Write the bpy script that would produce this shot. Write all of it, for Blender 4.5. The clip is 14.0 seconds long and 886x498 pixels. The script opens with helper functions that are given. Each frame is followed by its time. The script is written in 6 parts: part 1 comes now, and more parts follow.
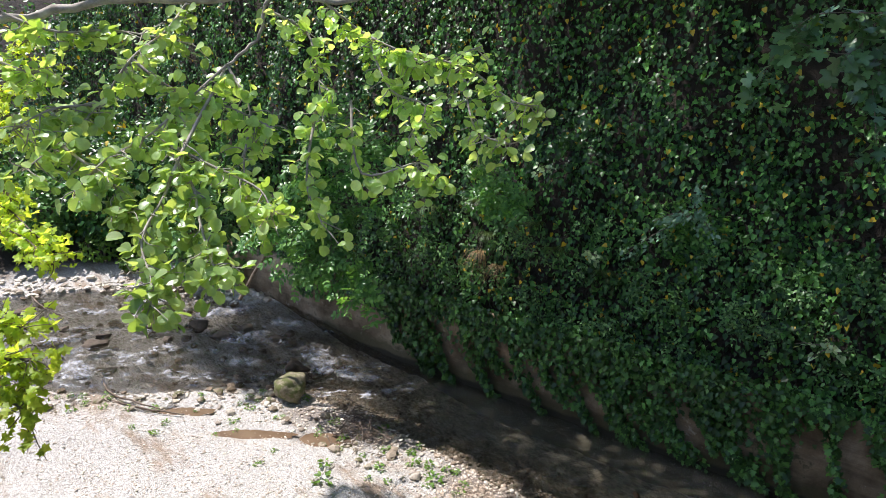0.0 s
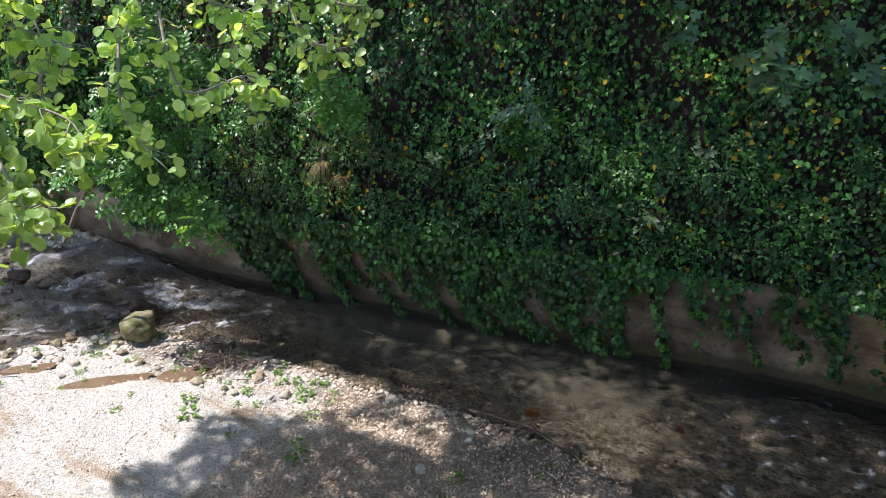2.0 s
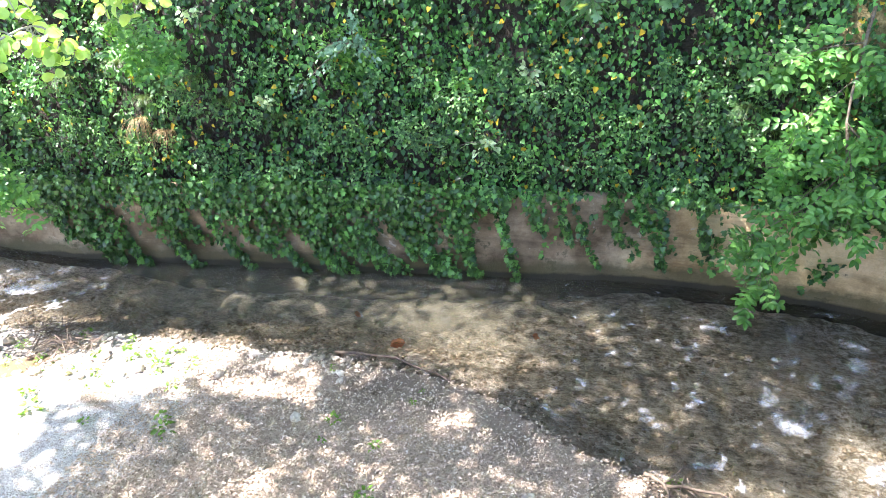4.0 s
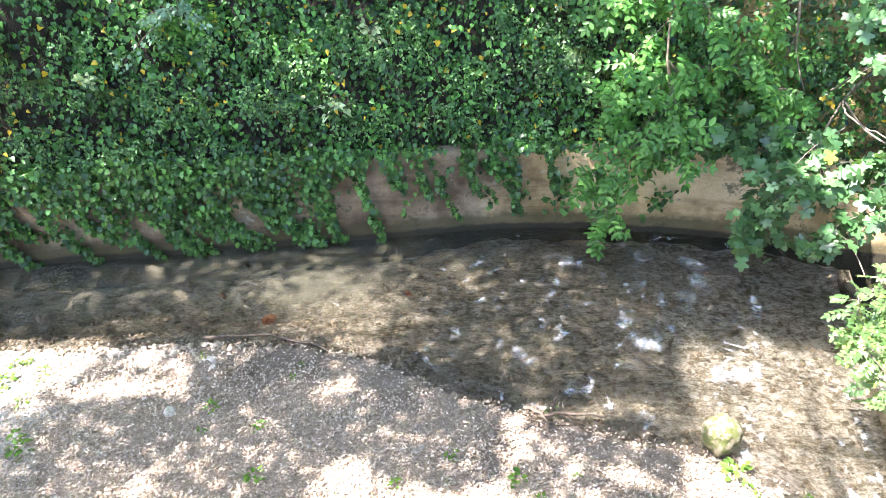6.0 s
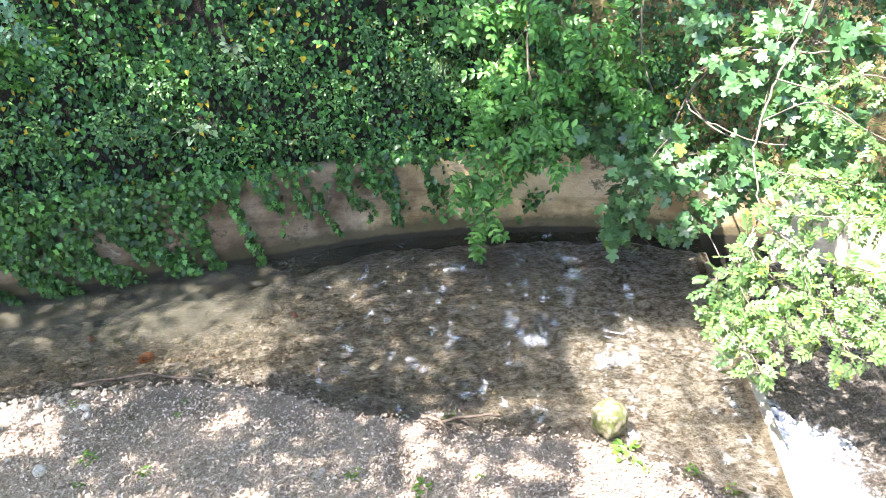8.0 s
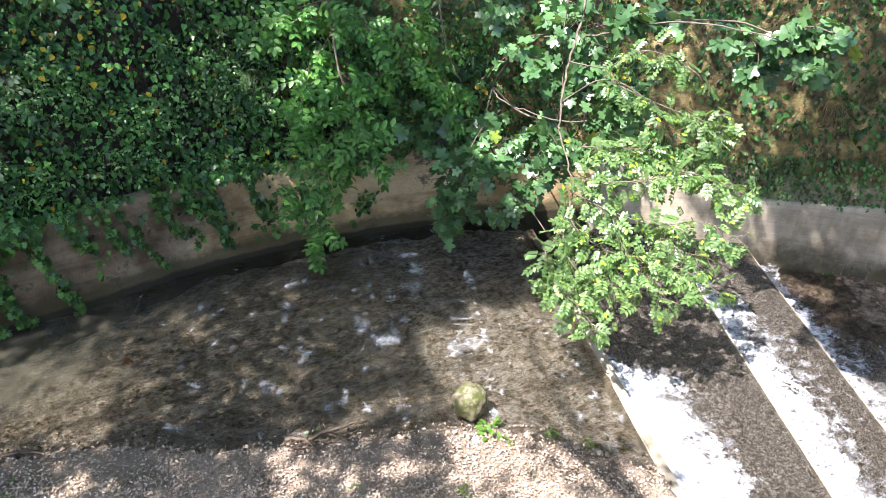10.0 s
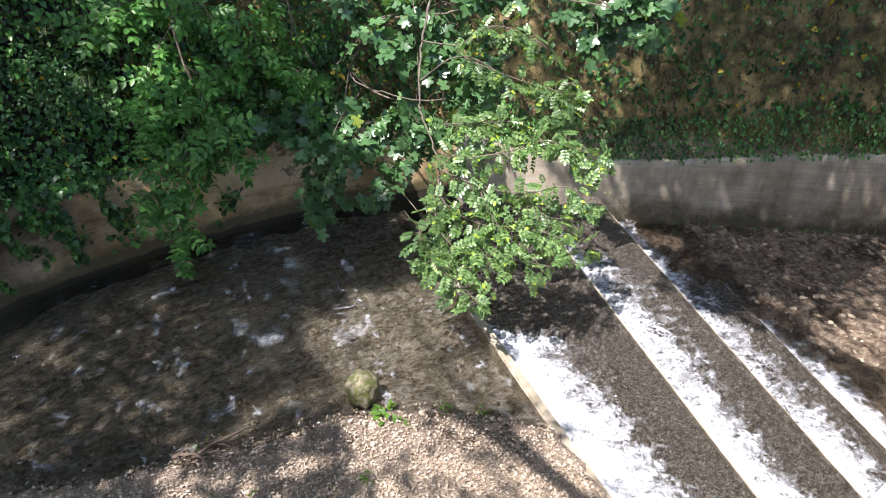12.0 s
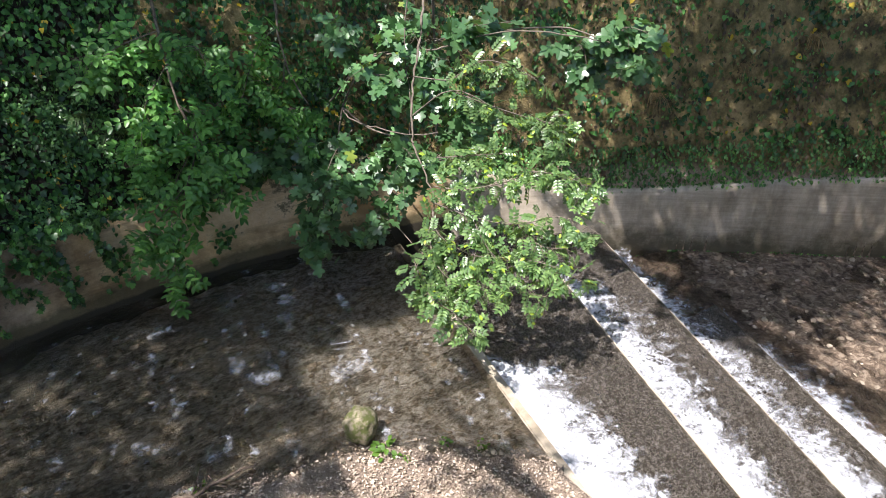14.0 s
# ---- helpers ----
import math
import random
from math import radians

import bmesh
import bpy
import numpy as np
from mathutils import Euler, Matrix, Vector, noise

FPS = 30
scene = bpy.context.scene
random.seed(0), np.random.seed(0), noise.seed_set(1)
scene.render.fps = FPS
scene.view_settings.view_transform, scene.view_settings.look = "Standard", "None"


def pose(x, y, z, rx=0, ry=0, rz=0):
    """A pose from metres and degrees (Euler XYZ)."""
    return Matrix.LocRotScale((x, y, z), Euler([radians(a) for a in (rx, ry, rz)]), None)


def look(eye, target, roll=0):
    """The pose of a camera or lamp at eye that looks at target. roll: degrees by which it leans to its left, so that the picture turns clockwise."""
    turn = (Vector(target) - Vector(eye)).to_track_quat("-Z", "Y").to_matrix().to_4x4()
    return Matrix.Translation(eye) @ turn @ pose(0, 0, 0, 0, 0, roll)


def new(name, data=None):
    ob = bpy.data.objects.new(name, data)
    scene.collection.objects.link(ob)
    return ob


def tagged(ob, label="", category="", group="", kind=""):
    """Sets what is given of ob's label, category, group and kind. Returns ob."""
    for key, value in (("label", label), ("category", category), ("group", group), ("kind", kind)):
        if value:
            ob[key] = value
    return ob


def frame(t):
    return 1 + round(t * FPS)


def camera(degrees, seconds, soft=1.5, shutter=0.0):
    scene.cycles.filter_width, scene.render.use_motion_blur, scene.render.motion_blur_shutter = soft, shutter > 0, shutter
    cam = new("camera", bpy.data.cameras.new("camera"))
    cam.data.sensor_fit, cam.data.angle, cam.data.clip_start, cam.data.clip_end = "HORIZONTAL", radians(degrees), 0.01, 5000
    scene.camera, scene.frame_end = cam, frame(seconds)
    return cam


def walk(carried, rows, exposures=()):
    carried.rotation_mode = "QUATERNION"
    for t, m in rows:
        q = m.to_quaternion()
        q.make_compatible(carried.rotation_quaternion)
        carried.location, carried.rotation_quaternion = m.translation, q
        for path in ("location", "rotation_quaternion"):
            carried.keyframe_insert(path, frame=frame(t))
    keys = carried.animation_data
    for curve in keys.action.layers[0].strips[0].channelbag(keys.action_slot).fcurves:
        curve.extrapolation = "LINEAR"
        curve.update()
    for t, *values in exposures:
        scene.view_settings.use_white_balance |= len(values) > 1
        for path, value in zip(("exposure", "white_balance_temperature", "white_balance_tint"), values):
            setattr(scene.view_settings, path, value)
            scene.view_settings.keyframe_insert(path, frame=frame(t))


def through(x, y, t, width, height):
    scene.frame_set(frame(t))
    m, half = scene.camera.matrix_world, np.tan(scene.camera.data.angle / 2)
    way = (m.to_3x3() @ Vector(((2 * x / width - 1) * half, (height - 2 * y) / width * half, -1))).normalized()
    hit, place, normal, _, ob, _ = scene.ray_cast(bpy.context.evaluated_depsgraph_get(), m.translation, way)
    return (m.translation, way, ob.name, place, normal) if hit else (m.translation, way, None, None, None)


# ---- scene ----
# ---- camera ----
FOV = 66.60
EYE = (0.0, 0.0, 5.50)
cam = camera(FOV, 14.0, 0.6)
TURNS = [  # seconds, tilt, lean, heading
    (0, 73.06, -0.36, 45.50),
    (0.5, 71.00, -0.01, 41.89),
    (1, 68.88, 0.44, 39.37),
    (1.5, 67.00, 0.75, 35.42),
    (2, 65.20, 1.10, 31.23),
    (2.5, 63.60, 1.61, 28.37),
    (3, 62.21, 1.60, 24.45),
    (3.5, 60.96, 1.74, 20.79),
    (4, 59.48, 1.76, 16.55),
    (4.2, 58.79, 2.02, 14.96),
    (6.3, 55.73, 0.76, 1.23),
    (6.5, 55.70, 0.22, -0.01),
    (7, 55.71, -0.95, -1.18),
    (7.5, 56.39, -0.59, -2.12),
    (8, 56.72, 0.10, -7.76),
    (8.2, 56.71, 0.08, -9.94),
    (10.3, 57.15, -0.10, -25.88),
    (10.5, 57.23, -0.26, -27.13),
    (11, 56.54, -0.03, -30.40),
    (11.5, 56.07, -0.17, -33.46),
    (12, 55.63, -0.40, -36.32),
    (12.5, 54.58, -0.65, -38.85),
    (13, 55.05, -0.24, -37.91),
    (13.5, 57.47, 0.51, -37.48),
    (14, 58.39, 0.57, -37.37),
]
EXPOSURES = [(0, 0.85, 6350, 18), (0.7, 0.6, 6350, 18), (1.5, 0.77, 6350, 18), (3.0, 1.75, 6350, 18), (4.2, 3.1, 6350, 18), (6.5, 3.08, 6350, 18), (8.2, 2.98, 6350, 18), (10.3, 1.81, 6350, 18), (11.0, 1.7, 6350, 18), (12.5, 0.96, 6350, 18), (13.2, 0.85, 6350, 18), (14.0, 1.17, 6350, 18)]
walk(cam, [(t, pose(*EYE, a, b, c)) for t, a, b, c in TURNS], EXPOSURES)

# ---- light ----
SUN_UP, SUN_TURN = 62.0, 255.0  # elevation, and degrees clockwise from +y
world = bpy.data.worlds.new("sky")
scene.world = world
world.use_nodes = True
sky = world.node_tree.nodes.new("ShaderNodeTexSky")
sky.sky_type, sky.sun_disc = "NISHITA", False
sky.sun_elevation, sky.sun_rotation = radians(SUN_UP), radians(SUN_TURN)
background = world.node_tree.nodes["Background"]
background.inputs["Strength"].default_value = 0.105
world.node_tree.links.new(sky.outputs[0], background.inputs["Color"])
SUN_WAY = Vector((math.sin(radians(SUN_TURN)) * math.cos(radians(SUN_UP)),
                  math.cos(radians(SUN_TURN)) * math.cos(radians(SUN_UP)), math.sin(radians(SUN_UP))))
sun = new("sun", bpy.data.lights.new("sun", "SUN"))
sun.data.energy, sun.data.angle, sun.data.color = 4.3, radians(0.53), (1.0, 0.965, 0.9)
sun.matrix_world = look(SUN_WAY * 60, (0, 0, 0))


# ---- materials ----
def material(name, build):
    m = bpy.data.materials.new(name)
    m.use_nodes = True
    t = m.node_tree
    t.nodes.clear()
    out = t.nodes.new("ShaderNodeOutputMaterial")
    t.links.new(build(t), out.inputs["Surface"])
    return m


def node(t, kind, **values):
    n = t.nodes.new(kind)
    for key, value in values.items():
        if key.startswith("i_"):
            socket = n.inputs[int(key[2:])] if key[2:].isdigit() else n.inputs[key[2:].replace("_", " ")]
            if isinstance(value, bpy.types.NodeSocket):
                t.links.new(value, socket)
            else:
                socket.default_value = value
        elif key == "operation":
            n.operation = value
        elif key == "blend":
            n.blend_type = value
        elif key == "feature":
            n.feature = value
    return n


def where(t):
    return node(t, "ShaderNodeNewGeometry").outputs["Position"]


def grain(t, scale, detail=6.0, rough=0.6, vector=None, distort=0.0):
    return node(t, "ShaderNodeTexNoise", i_Vector=vector or where(t), i_Scale=scale, i_Detail=detail, i_Roughness=rough, i_Distortion=distort).outputs["Fac"]


def ramp(t, value, *stops):
    n = node(t, "ShaderNodeValToRGB", i_Fac=value)
    e = n.color_ramp.elements
    while len(e) < len(stops):
        e.new(0.5)
    for s, (at, c) in zip(e, stops):
        s.position = at
        s.color = (c, c, c, 1) if isinstance(c, (int, float)) else (*c, 1)
    return n.outputs["Color"]


def blend(t, fac, a, b, kind="MIX"):
    n = node(t, "ShaderNodeMixRGB", blend=kind, i_Fac=fac)
    for socket, value in ((n.inputs["Color1"], a), (n.inputs["Color2"], b)):
        if isinstance(value, bpy.types.NodeSocket):
            t.links.new(value, socket)
        else:
            socket.default_value = (*value, 1)
    return n.outputs["Color"]


def relief(t, height, strength=0.5, distance=0.02):
    return node(t, "ShaderNodeBump", i_Height=height, i_Strength=strength, i_Distance=distance).outputs["Normal"]


def solid(t, colour, rough=0.8, normal=None, **more):
    n = node(t, "ShaderNodeBsdfPrincipled", i_Roughness=rough, **more)
    if isinstance(colour, bpy.types.NodeSocket):
        t.links.new(colour, n.inputs["Base Color"])
    else:
        n.inputs["Base Color"].default_value = (*colour, 1)
    if normal:
        t.links.new(normal, n.inputs["Normal"])
    return n.outputs["BSDF"]


def concrete_stained(t):
    """Old rendered concrete: brown upstream, blending to bare ochre render farther down the stream, with layers,
    flakes, moss and a dark damp foot.
    """
    x, z = (node(t, "ShaderNodeSeparateXYZ", i_Vector=where(t)).outputs[k] for k in ("X", "Z"))
    layers = node(t, "ShaderNodeMapping", i_Vector=where(t), i_Scale=(0.7, 0.7, 5.0)).outputs["Vector"]
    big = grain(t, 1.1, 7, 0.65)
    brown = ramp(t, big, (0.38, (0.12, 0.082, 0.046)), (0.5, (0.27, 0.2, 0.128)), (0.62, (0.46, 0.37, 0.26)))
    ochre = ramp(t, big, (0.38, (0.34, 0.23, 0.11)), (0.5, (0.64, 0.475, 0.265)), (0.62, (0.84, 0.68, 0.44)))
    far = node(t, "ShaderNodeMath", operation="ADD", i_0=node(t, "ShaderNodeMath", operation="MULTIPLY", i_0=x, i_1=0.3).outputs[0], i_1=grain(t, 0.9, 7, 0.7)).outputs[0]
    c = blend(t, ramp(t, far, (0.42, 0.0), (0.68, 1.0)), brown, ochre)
    c = blend(t, 0.5, c, ramp(t, grain(t, 1.2, 9, 0.7, layers, 0.4), (0.38, 0.4), (0.52, 1.0)), "MULTIPLY")
    c = blend(t, ramp(t, grain(t, 3.4, 9, 0.75, None, 0.4), (0.61, 0.0), (0.64, 0.7)), c, (0.5, 0.46, 0.38))
    c = blend(t, ramp(t, grain(t, 2.2, 9, 0.75), (0.57, 0.0), (0.63, 0.8)), c, (0.05, 0.052, 0.022))
    wobble = node(t, "ShaderNodeMath", operation="MULTIPLY", i_0=grain(t, 1.3, 8, 0.7), i_1=0.5).outputs[0]
    moss = ramp(t, node(t, "ShaderNodeMath", operation="SUBTRACT", i_0=z, i_1=wobble).outputs[0], (0.0, 0.85), (0.12, 0.0))
    c = blend(t, moss, c, (0.085, 0.075, 0.034))
    damp = ramp(t, node(t, "ShaderNodeMath", operation="SUBTRACT", i_0=z, i_1=node(t, "ShaderNodeMath", operation="MULTIPLY", i_0=wobble, i_1=0.4).outputs[0]).outputs[0], (0.0, 0.9), (0.04, 0.0))
    c = blend(t, damp, c, (0.03, 0.026, 0.016))
    fine = grain(t, 45, 6, 0.7)
    c = blend(t, 0.3, c, ramp(t, fine, (0.3, 0.5), (0.6, 1.0)), "MULTIPLY")
    return solid(t, c, 0.9, relief(t, blend(t, 0.4, grain(t, 9, 8, 0.7), fine), 0.8, 0.03))


def concrete_grey(t):
    """Grey cast concrete with board lines, pale lime marks, dark runs and an uneven damp foot."""
    boards = node(t, "ShaderNodeMapping", i_Vector=where(t), i_Scale=(0.4, 0.4, 10.0)).outputs["Vector"]
    runs = node(t, "ShaderNodeMapping", i_Vector=where(t), i_Scale=(3.2, 3.2, 0.4)).outputs["Vector"]
    c = ramp(t, grain(t, 1.6, 9, 0.7), (0.3, (0.31, 0.258, 0.18)), (0.52, (0.54, 0.465, 0.355)), (0.72, (0.72, 0.64, 0.51)))
    c = blend(t, 0.4, c, ramp(t, grain(t, 2.0, 8, 0.75, boards), (0.32, 0.4), (0.58, 1.0)), "MULTIPLY")
    c = blend(t, 0.3, c, ramp(t, grain(t, 1.0, 7, 0.7, runs), (0.4, 0.35), (0.55, 1.0)), "MULTIPLY")
    c = blend(t, ramp(t, grain(t, 4.0, 8, 0.75), (0.62, 0.0), (0.75, 0.6)), c, (0.55, 0.53, 0.48))
    z = node(t, "ShaderNodeSeparateXYZ", i_Vector=where(t)).outputs["Z"]
    wobble = node(t, "ShaderNodeMath", operation="MULTIPLY", i_0=grain(t, 1.3, 8, 0.75), i_1=1.5).outputs[0]
    damp = ramp(t, node(t, "ShaderNodeMath", operation="ADD", i_0=z, i_1=wobble).outputs[0], (0.0, 1.0), (0.45, 0.0))
    c = blend(t, node(t, "ShaderNodeMath", operation="MULTIPLY", i_0=damp, i_1=0.85).outputs[0], c, (0.075, 0.066, 0.036))
    fine = grain(t, 60, 6, 0.7)
    return solid(t, c, 0.88, relief(t, blend(t, 0.5, grain(t, 14, 8, 0.7), fine), 0.6, 0.02))


def whitewash(t):
    c = blend(t, ramp(t, grain(t, 3, 7, 0.7), (0.5, 0.0), (0.75, 0.5)), (0.8, 0.79, 0.76), (0.55, 0.52, 0.46))
    return solid(t, c, 0.85, relief(t, grain(t, 60), 0.4, 0.004))


def earth(t):
    """Bank, stream bed and hillside soil: gravel grey-brown low down, ochre clay on the slope."""
    z = node(t, "ShaderNodeSeparateXYZ", i_Vector=where(t)).outputs["Z"]
    n = grain(t, 1.1, 8, 0.65)
    stones = node(t, "ShaderNodeTexVoronoi", i_Vector=where(t), i_Scale=55.0)
    flakes = blend(t, 0.55, grain(t, 26, 8, 0.75, None, 1.0), grain(t, 75, 5, 0.7))
    grit = ramp(t, flakes, (0.36, (0.2, 0.142, 0.1)), (0.48, (0.41, 0.315, 0.235)), (0.56, (0.55, 0.445, 0.35)), (0.64, (0.72, 0.62, 0.52)))
    low = blend(t, ramp(t, n, (0.4, 0.1), (0.62, 0.5)), grit, (0.42, 0.33, 0.25))
    flow = node(t, "ShaderNodeMapping", i_Vector=where(t), i_Rotation=(0, 0, 0.15), i_Scale=(4.5, 6.0, 4.0)).outputs["Vector"]
    bed = ramp(t, blend(t, 0.5, grain(t, 1.0, 9, 0.72, flow, 0.8), grain(t, 9, 9, 0.75, None, 0.6)), (0.4, (0.17, 0.145, 0.105)), (0.47, (0.37, 0.325, 0.25)), (0.54, (0.56, 0.505, 0.41)), (0.62, (0.78, 0.73, 0.63)))
    # Pale bed near the crest, with bright sun dapples put into its colour.
    dappled_bed = ramp(t, blend(t, 0.5, grain(t, 1.4, 9, 0.75, flow, 0.8), grain(t, 12, 9, 0.75, None, 0.6)), (0.42, (0.17, 0.13, 0.09)), (0.48, (0.5, 0.44, 0.36)), (0.54, (0.82, 0.78, 0.71)))
    near = node(t, "ShaderNodeMath", operation="ADD", i_0=node(t, "ShaderNodeMath", operation="MULTIPLY", i_0=node(t, "ShaderNodeSeparateXYZ", i_Vector=where(t)).outputs["X"], i_1=0.25).outputs[0], i_1=node(t, "ShaderNodeMath", operation="MULTIPLY", i_0=n, i_1=0.6).outputs[0]).outputs[0]
    bed = blend(t, ramp(t, near, (0.75, 0.0), (0.95, 1.0)), bed, dappled_bed)
    pool = ramp(t, grain(t, 8, 9, 0.75, None, 0.6), (0.4, (0.08, 0.056, 0.038)), (0.5, (0.2, 0.145, 0.1)), (0.6, (0.38, 0.3, 0.22)))
    bed = blend(t, ramp(t, node(t, "ShaderNodeMath", operation="ADD", i_0=z, i_1=1.4).outputs[0], (0.75, 1.0), (0.85, 0.0)), bed, pool)
    gravel = ramp(t, flakes, (0.38, (0.14, 0.125, 0.105)), (0.47, (0.45, 0.425, 0.385)), (0.52, (0.64, 0.62, 0.58)), (0.6, (0.84, 0.83, 0.8)))
    silted = node(t, "ShaderNodeMapping", i_Vector=where(t), i_Rotation=(0, 0, -0.75), i_Scale=(0.5, 1.6, 1.0)).outputs["Vector"]
    gravel = blend(t, ramp(t, grain(t, 1.0, 8, 0.65, silted), (0.54, 0.0), (0.64, 0.9)), gravel, blend(t, 1.0, gravel, (0.6, 0.46, 0.34), "MULTIPLY"))
    along = node(t, "ShaderNodeMath", operation="MULTIPLY", i_0=node(t, "ShaderNodeSeparateXYZ", i_Vector=where(t)).outputs["X"], i_1=0.2).outputs[0]
    along = node(t, "ShaderNodeMath", operation="ADD", i_0=along, i_1=node(t, "ShaderNodeMath", operation="ADD", i_0=n, i_1=1.0).outputs[0]).outputs[0]
    low = blend(t, ramp(t, along, (0.5, 1.0), (0.64, 0.0)), low, gravel)
    margin = node(t, "ShaderNodeMath", operation="ADD", i_0=z, i_1=node(t, "ShaderNodeMath", operation="MULTIPLY", i_0=n, i_1=-0.16).outputs[0]).outputs[0]
    low = blend(t, ramp(t, node(t, "ShaderNodeMath", operation="ADD", i_0=margin, i_1=0.5).outputs[0], (0.44, 0.75), (0.49, 0.0)), low, (0.17, 0.13, 0.098))
    low = blend(t, ramp(t, node(t, "ShaderNodeMath", operation="ADD", i_0=z, i_1=0.5).outputs[0], (0.46, 1.0), (0.52, 0.0)), low, bed)
    clay = ramp(t, grain(t, 2.4, 9, 0.7), (0.38, (0.055, 0.046, 0.02)), (0.5, (0.2, 0.155, 0.06)), (0.62, (0.42, 0.31, 0.14)))
    # Dark soil; the shade between ivy leaves is put into its colour too.
    humus_shade = ramp(t, grain(t, 3.0, 8, 0.7), (0.35, (0.012, 0.009, 0.006)), (0.65, (0.036, 0.026, 0.016)))
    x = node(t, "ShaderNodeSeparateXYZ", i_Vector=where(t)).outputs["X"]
    slope = blend(t, ramp(t, node(t, "ShaderNodeMath", operation="ADD", i_0=node(t, "ShaderNodeMath", operation="MULTIPLY", i_0=x, i_1=0.25).outputs[0], i_1=node(t, "ShaderNodeMath", operation="MULTIPLY", i_0=n, i_1=0.8).outputs[0]).outputs[0], (0.95, 0.0), (1.0, 1.0)), humus_shade, clay)
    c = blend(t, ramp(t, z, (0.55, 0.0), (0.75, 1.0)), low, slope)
    d = node(t, "ShaderNodeMath", operation="ADD", i_0=stones.outputs["Distance"], i_1=grain(t, 70, 6, 0.7))
    return solid(t, c, 0.92, relief(t, d.outputs[0], 0.8, 0.03))


def stream(t):
    """Clear, slightly brown shallow water with ripples, murky where it is deep."""
    flow = node(t, "ShaderNodeMapping", i_Vector=where(t), i_Rotation=(0, 0, 0.15), i_Scale=(2.6, 6.5, 4.0)).outputs["Vector"]
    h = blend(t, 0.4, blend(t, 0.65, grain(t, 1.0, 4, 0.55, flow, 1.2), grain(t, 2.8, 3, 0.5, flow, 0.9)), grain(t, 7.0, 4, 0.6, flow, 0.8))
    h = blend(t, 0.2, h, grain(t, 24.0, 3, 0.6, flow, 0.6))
    bump = relief(t, h, 1.0, 0.1)
    gloss = node(t, "ShaderNodeBsdfGlossy", i_Roughness=0.05, i_Normal=bump).outputs[0]
    depth = node(t, "ShaderNodeAttribute")
    depth.attribute_name = "depth"
    # Light and dark bands of the ripples are put into the see-through colour.
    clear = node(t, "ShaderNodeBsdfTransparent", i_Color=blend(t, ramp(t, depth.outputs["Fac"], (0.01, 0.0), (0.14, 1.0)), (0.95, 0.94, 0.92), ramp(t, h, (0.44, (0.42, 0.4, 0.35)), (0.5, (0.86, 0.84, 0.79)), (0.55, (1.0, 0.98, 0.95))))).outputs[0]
    silt = node(t, "ShaderNodeBsdfDiffuse", i_Color=(0.15, 0.14, 0.1, 1)).outputs[0]
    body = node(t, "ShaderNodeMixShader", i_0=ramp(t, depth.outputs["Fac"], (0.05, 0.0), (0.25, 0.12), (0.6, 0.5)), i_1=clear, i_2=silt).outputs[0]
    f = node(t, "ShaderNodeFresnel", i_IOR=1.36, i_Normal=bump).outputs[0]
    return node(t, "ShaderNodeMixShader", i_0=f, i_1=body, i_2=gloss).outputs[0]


M_WALL, M_GREY, M_WHITE = material("stained_concrete", concrete_stained), material("grey_concrete", concrete_grey), material("whitewash", whitewash)
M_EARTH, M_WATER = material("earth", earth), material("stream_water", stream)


def leaf_material(name, dark, light, odd=None, odd_share=0.0, gloss=0.38, through=0.35, shine=0.5):
    """Leaf green that varies from leaf to leaf, glossy above, letting light through."""
    def build(t):
        one = node(t, "ShaderNodeNewGeometry").outputs["Random Per Island"]
        two = node(t, "ShaderNodeObjectInfo").outputs["Random"]
        mix = node(t, "ShaderNodeMath", operation="FRACT", i_0=node(t, "ShaderNodeMath", operation="ADD", i_0=one, i_1=two).outputs[0]).outputs[0]
        c = blend(t, ramp(t, mix, (0.0, 0.0), (0.6, 0.32), (0.85, 0.72), (1.0, 1.0)), dark, tuple(1.25 * v for v in light))
        patchy = ramp(t, grain(t, 0.8, 3), (0.35, 0.72), (0.65, 1.15))
        c = blend(t, 1.0, c, patchy, "MULTIPLY")
        if odd:
            pick = ramp(t, node(t, "ShaderNodeMath", operation="FRACT", i_0=node(t, "ShaderNodeMath", operation="MULTIPLY", i_0=mix, i_1=37.0).outputs[0]).outputs[0],
                        (1 - odd_share - 0.001, 0.0), (1 - odd_share, 1.0))
            c = blend(t, pick, c, odd)
        spots = grain(t, 60, 4, 0.7)
        c = blend(t, 0.3, c, ramp(t, spots, (0.35, 0.5), (0.65, 1.0)), "MULTIPLY")
        shade = solid(t, c, gloss, relief(t, spots, 0.25, 0.004), i_Specular_IOR_Level=shine)
        clear = node(t, "ShaderNodeBsdfTranslucent", i_Color=blend(t, 1.0, c, (2.3, 1.9, 0.8), "MULTIPLY")).outputs[0]
        return node(t, "ShaderNodeMixShader", i_0=through, i_1=shade, i_2=clear).outputs[0]
    return material(name, build)


def bark(pale, dark):
    def build(t):
        c = ramp(t, grain(t, 14, 7, 0.7), (0.35, dark), (0.65, pale))
        return solid(t, c, 0.9, relief(t, grain(t, 40, 6, 0.7), 0.6, 0.01))
    return build


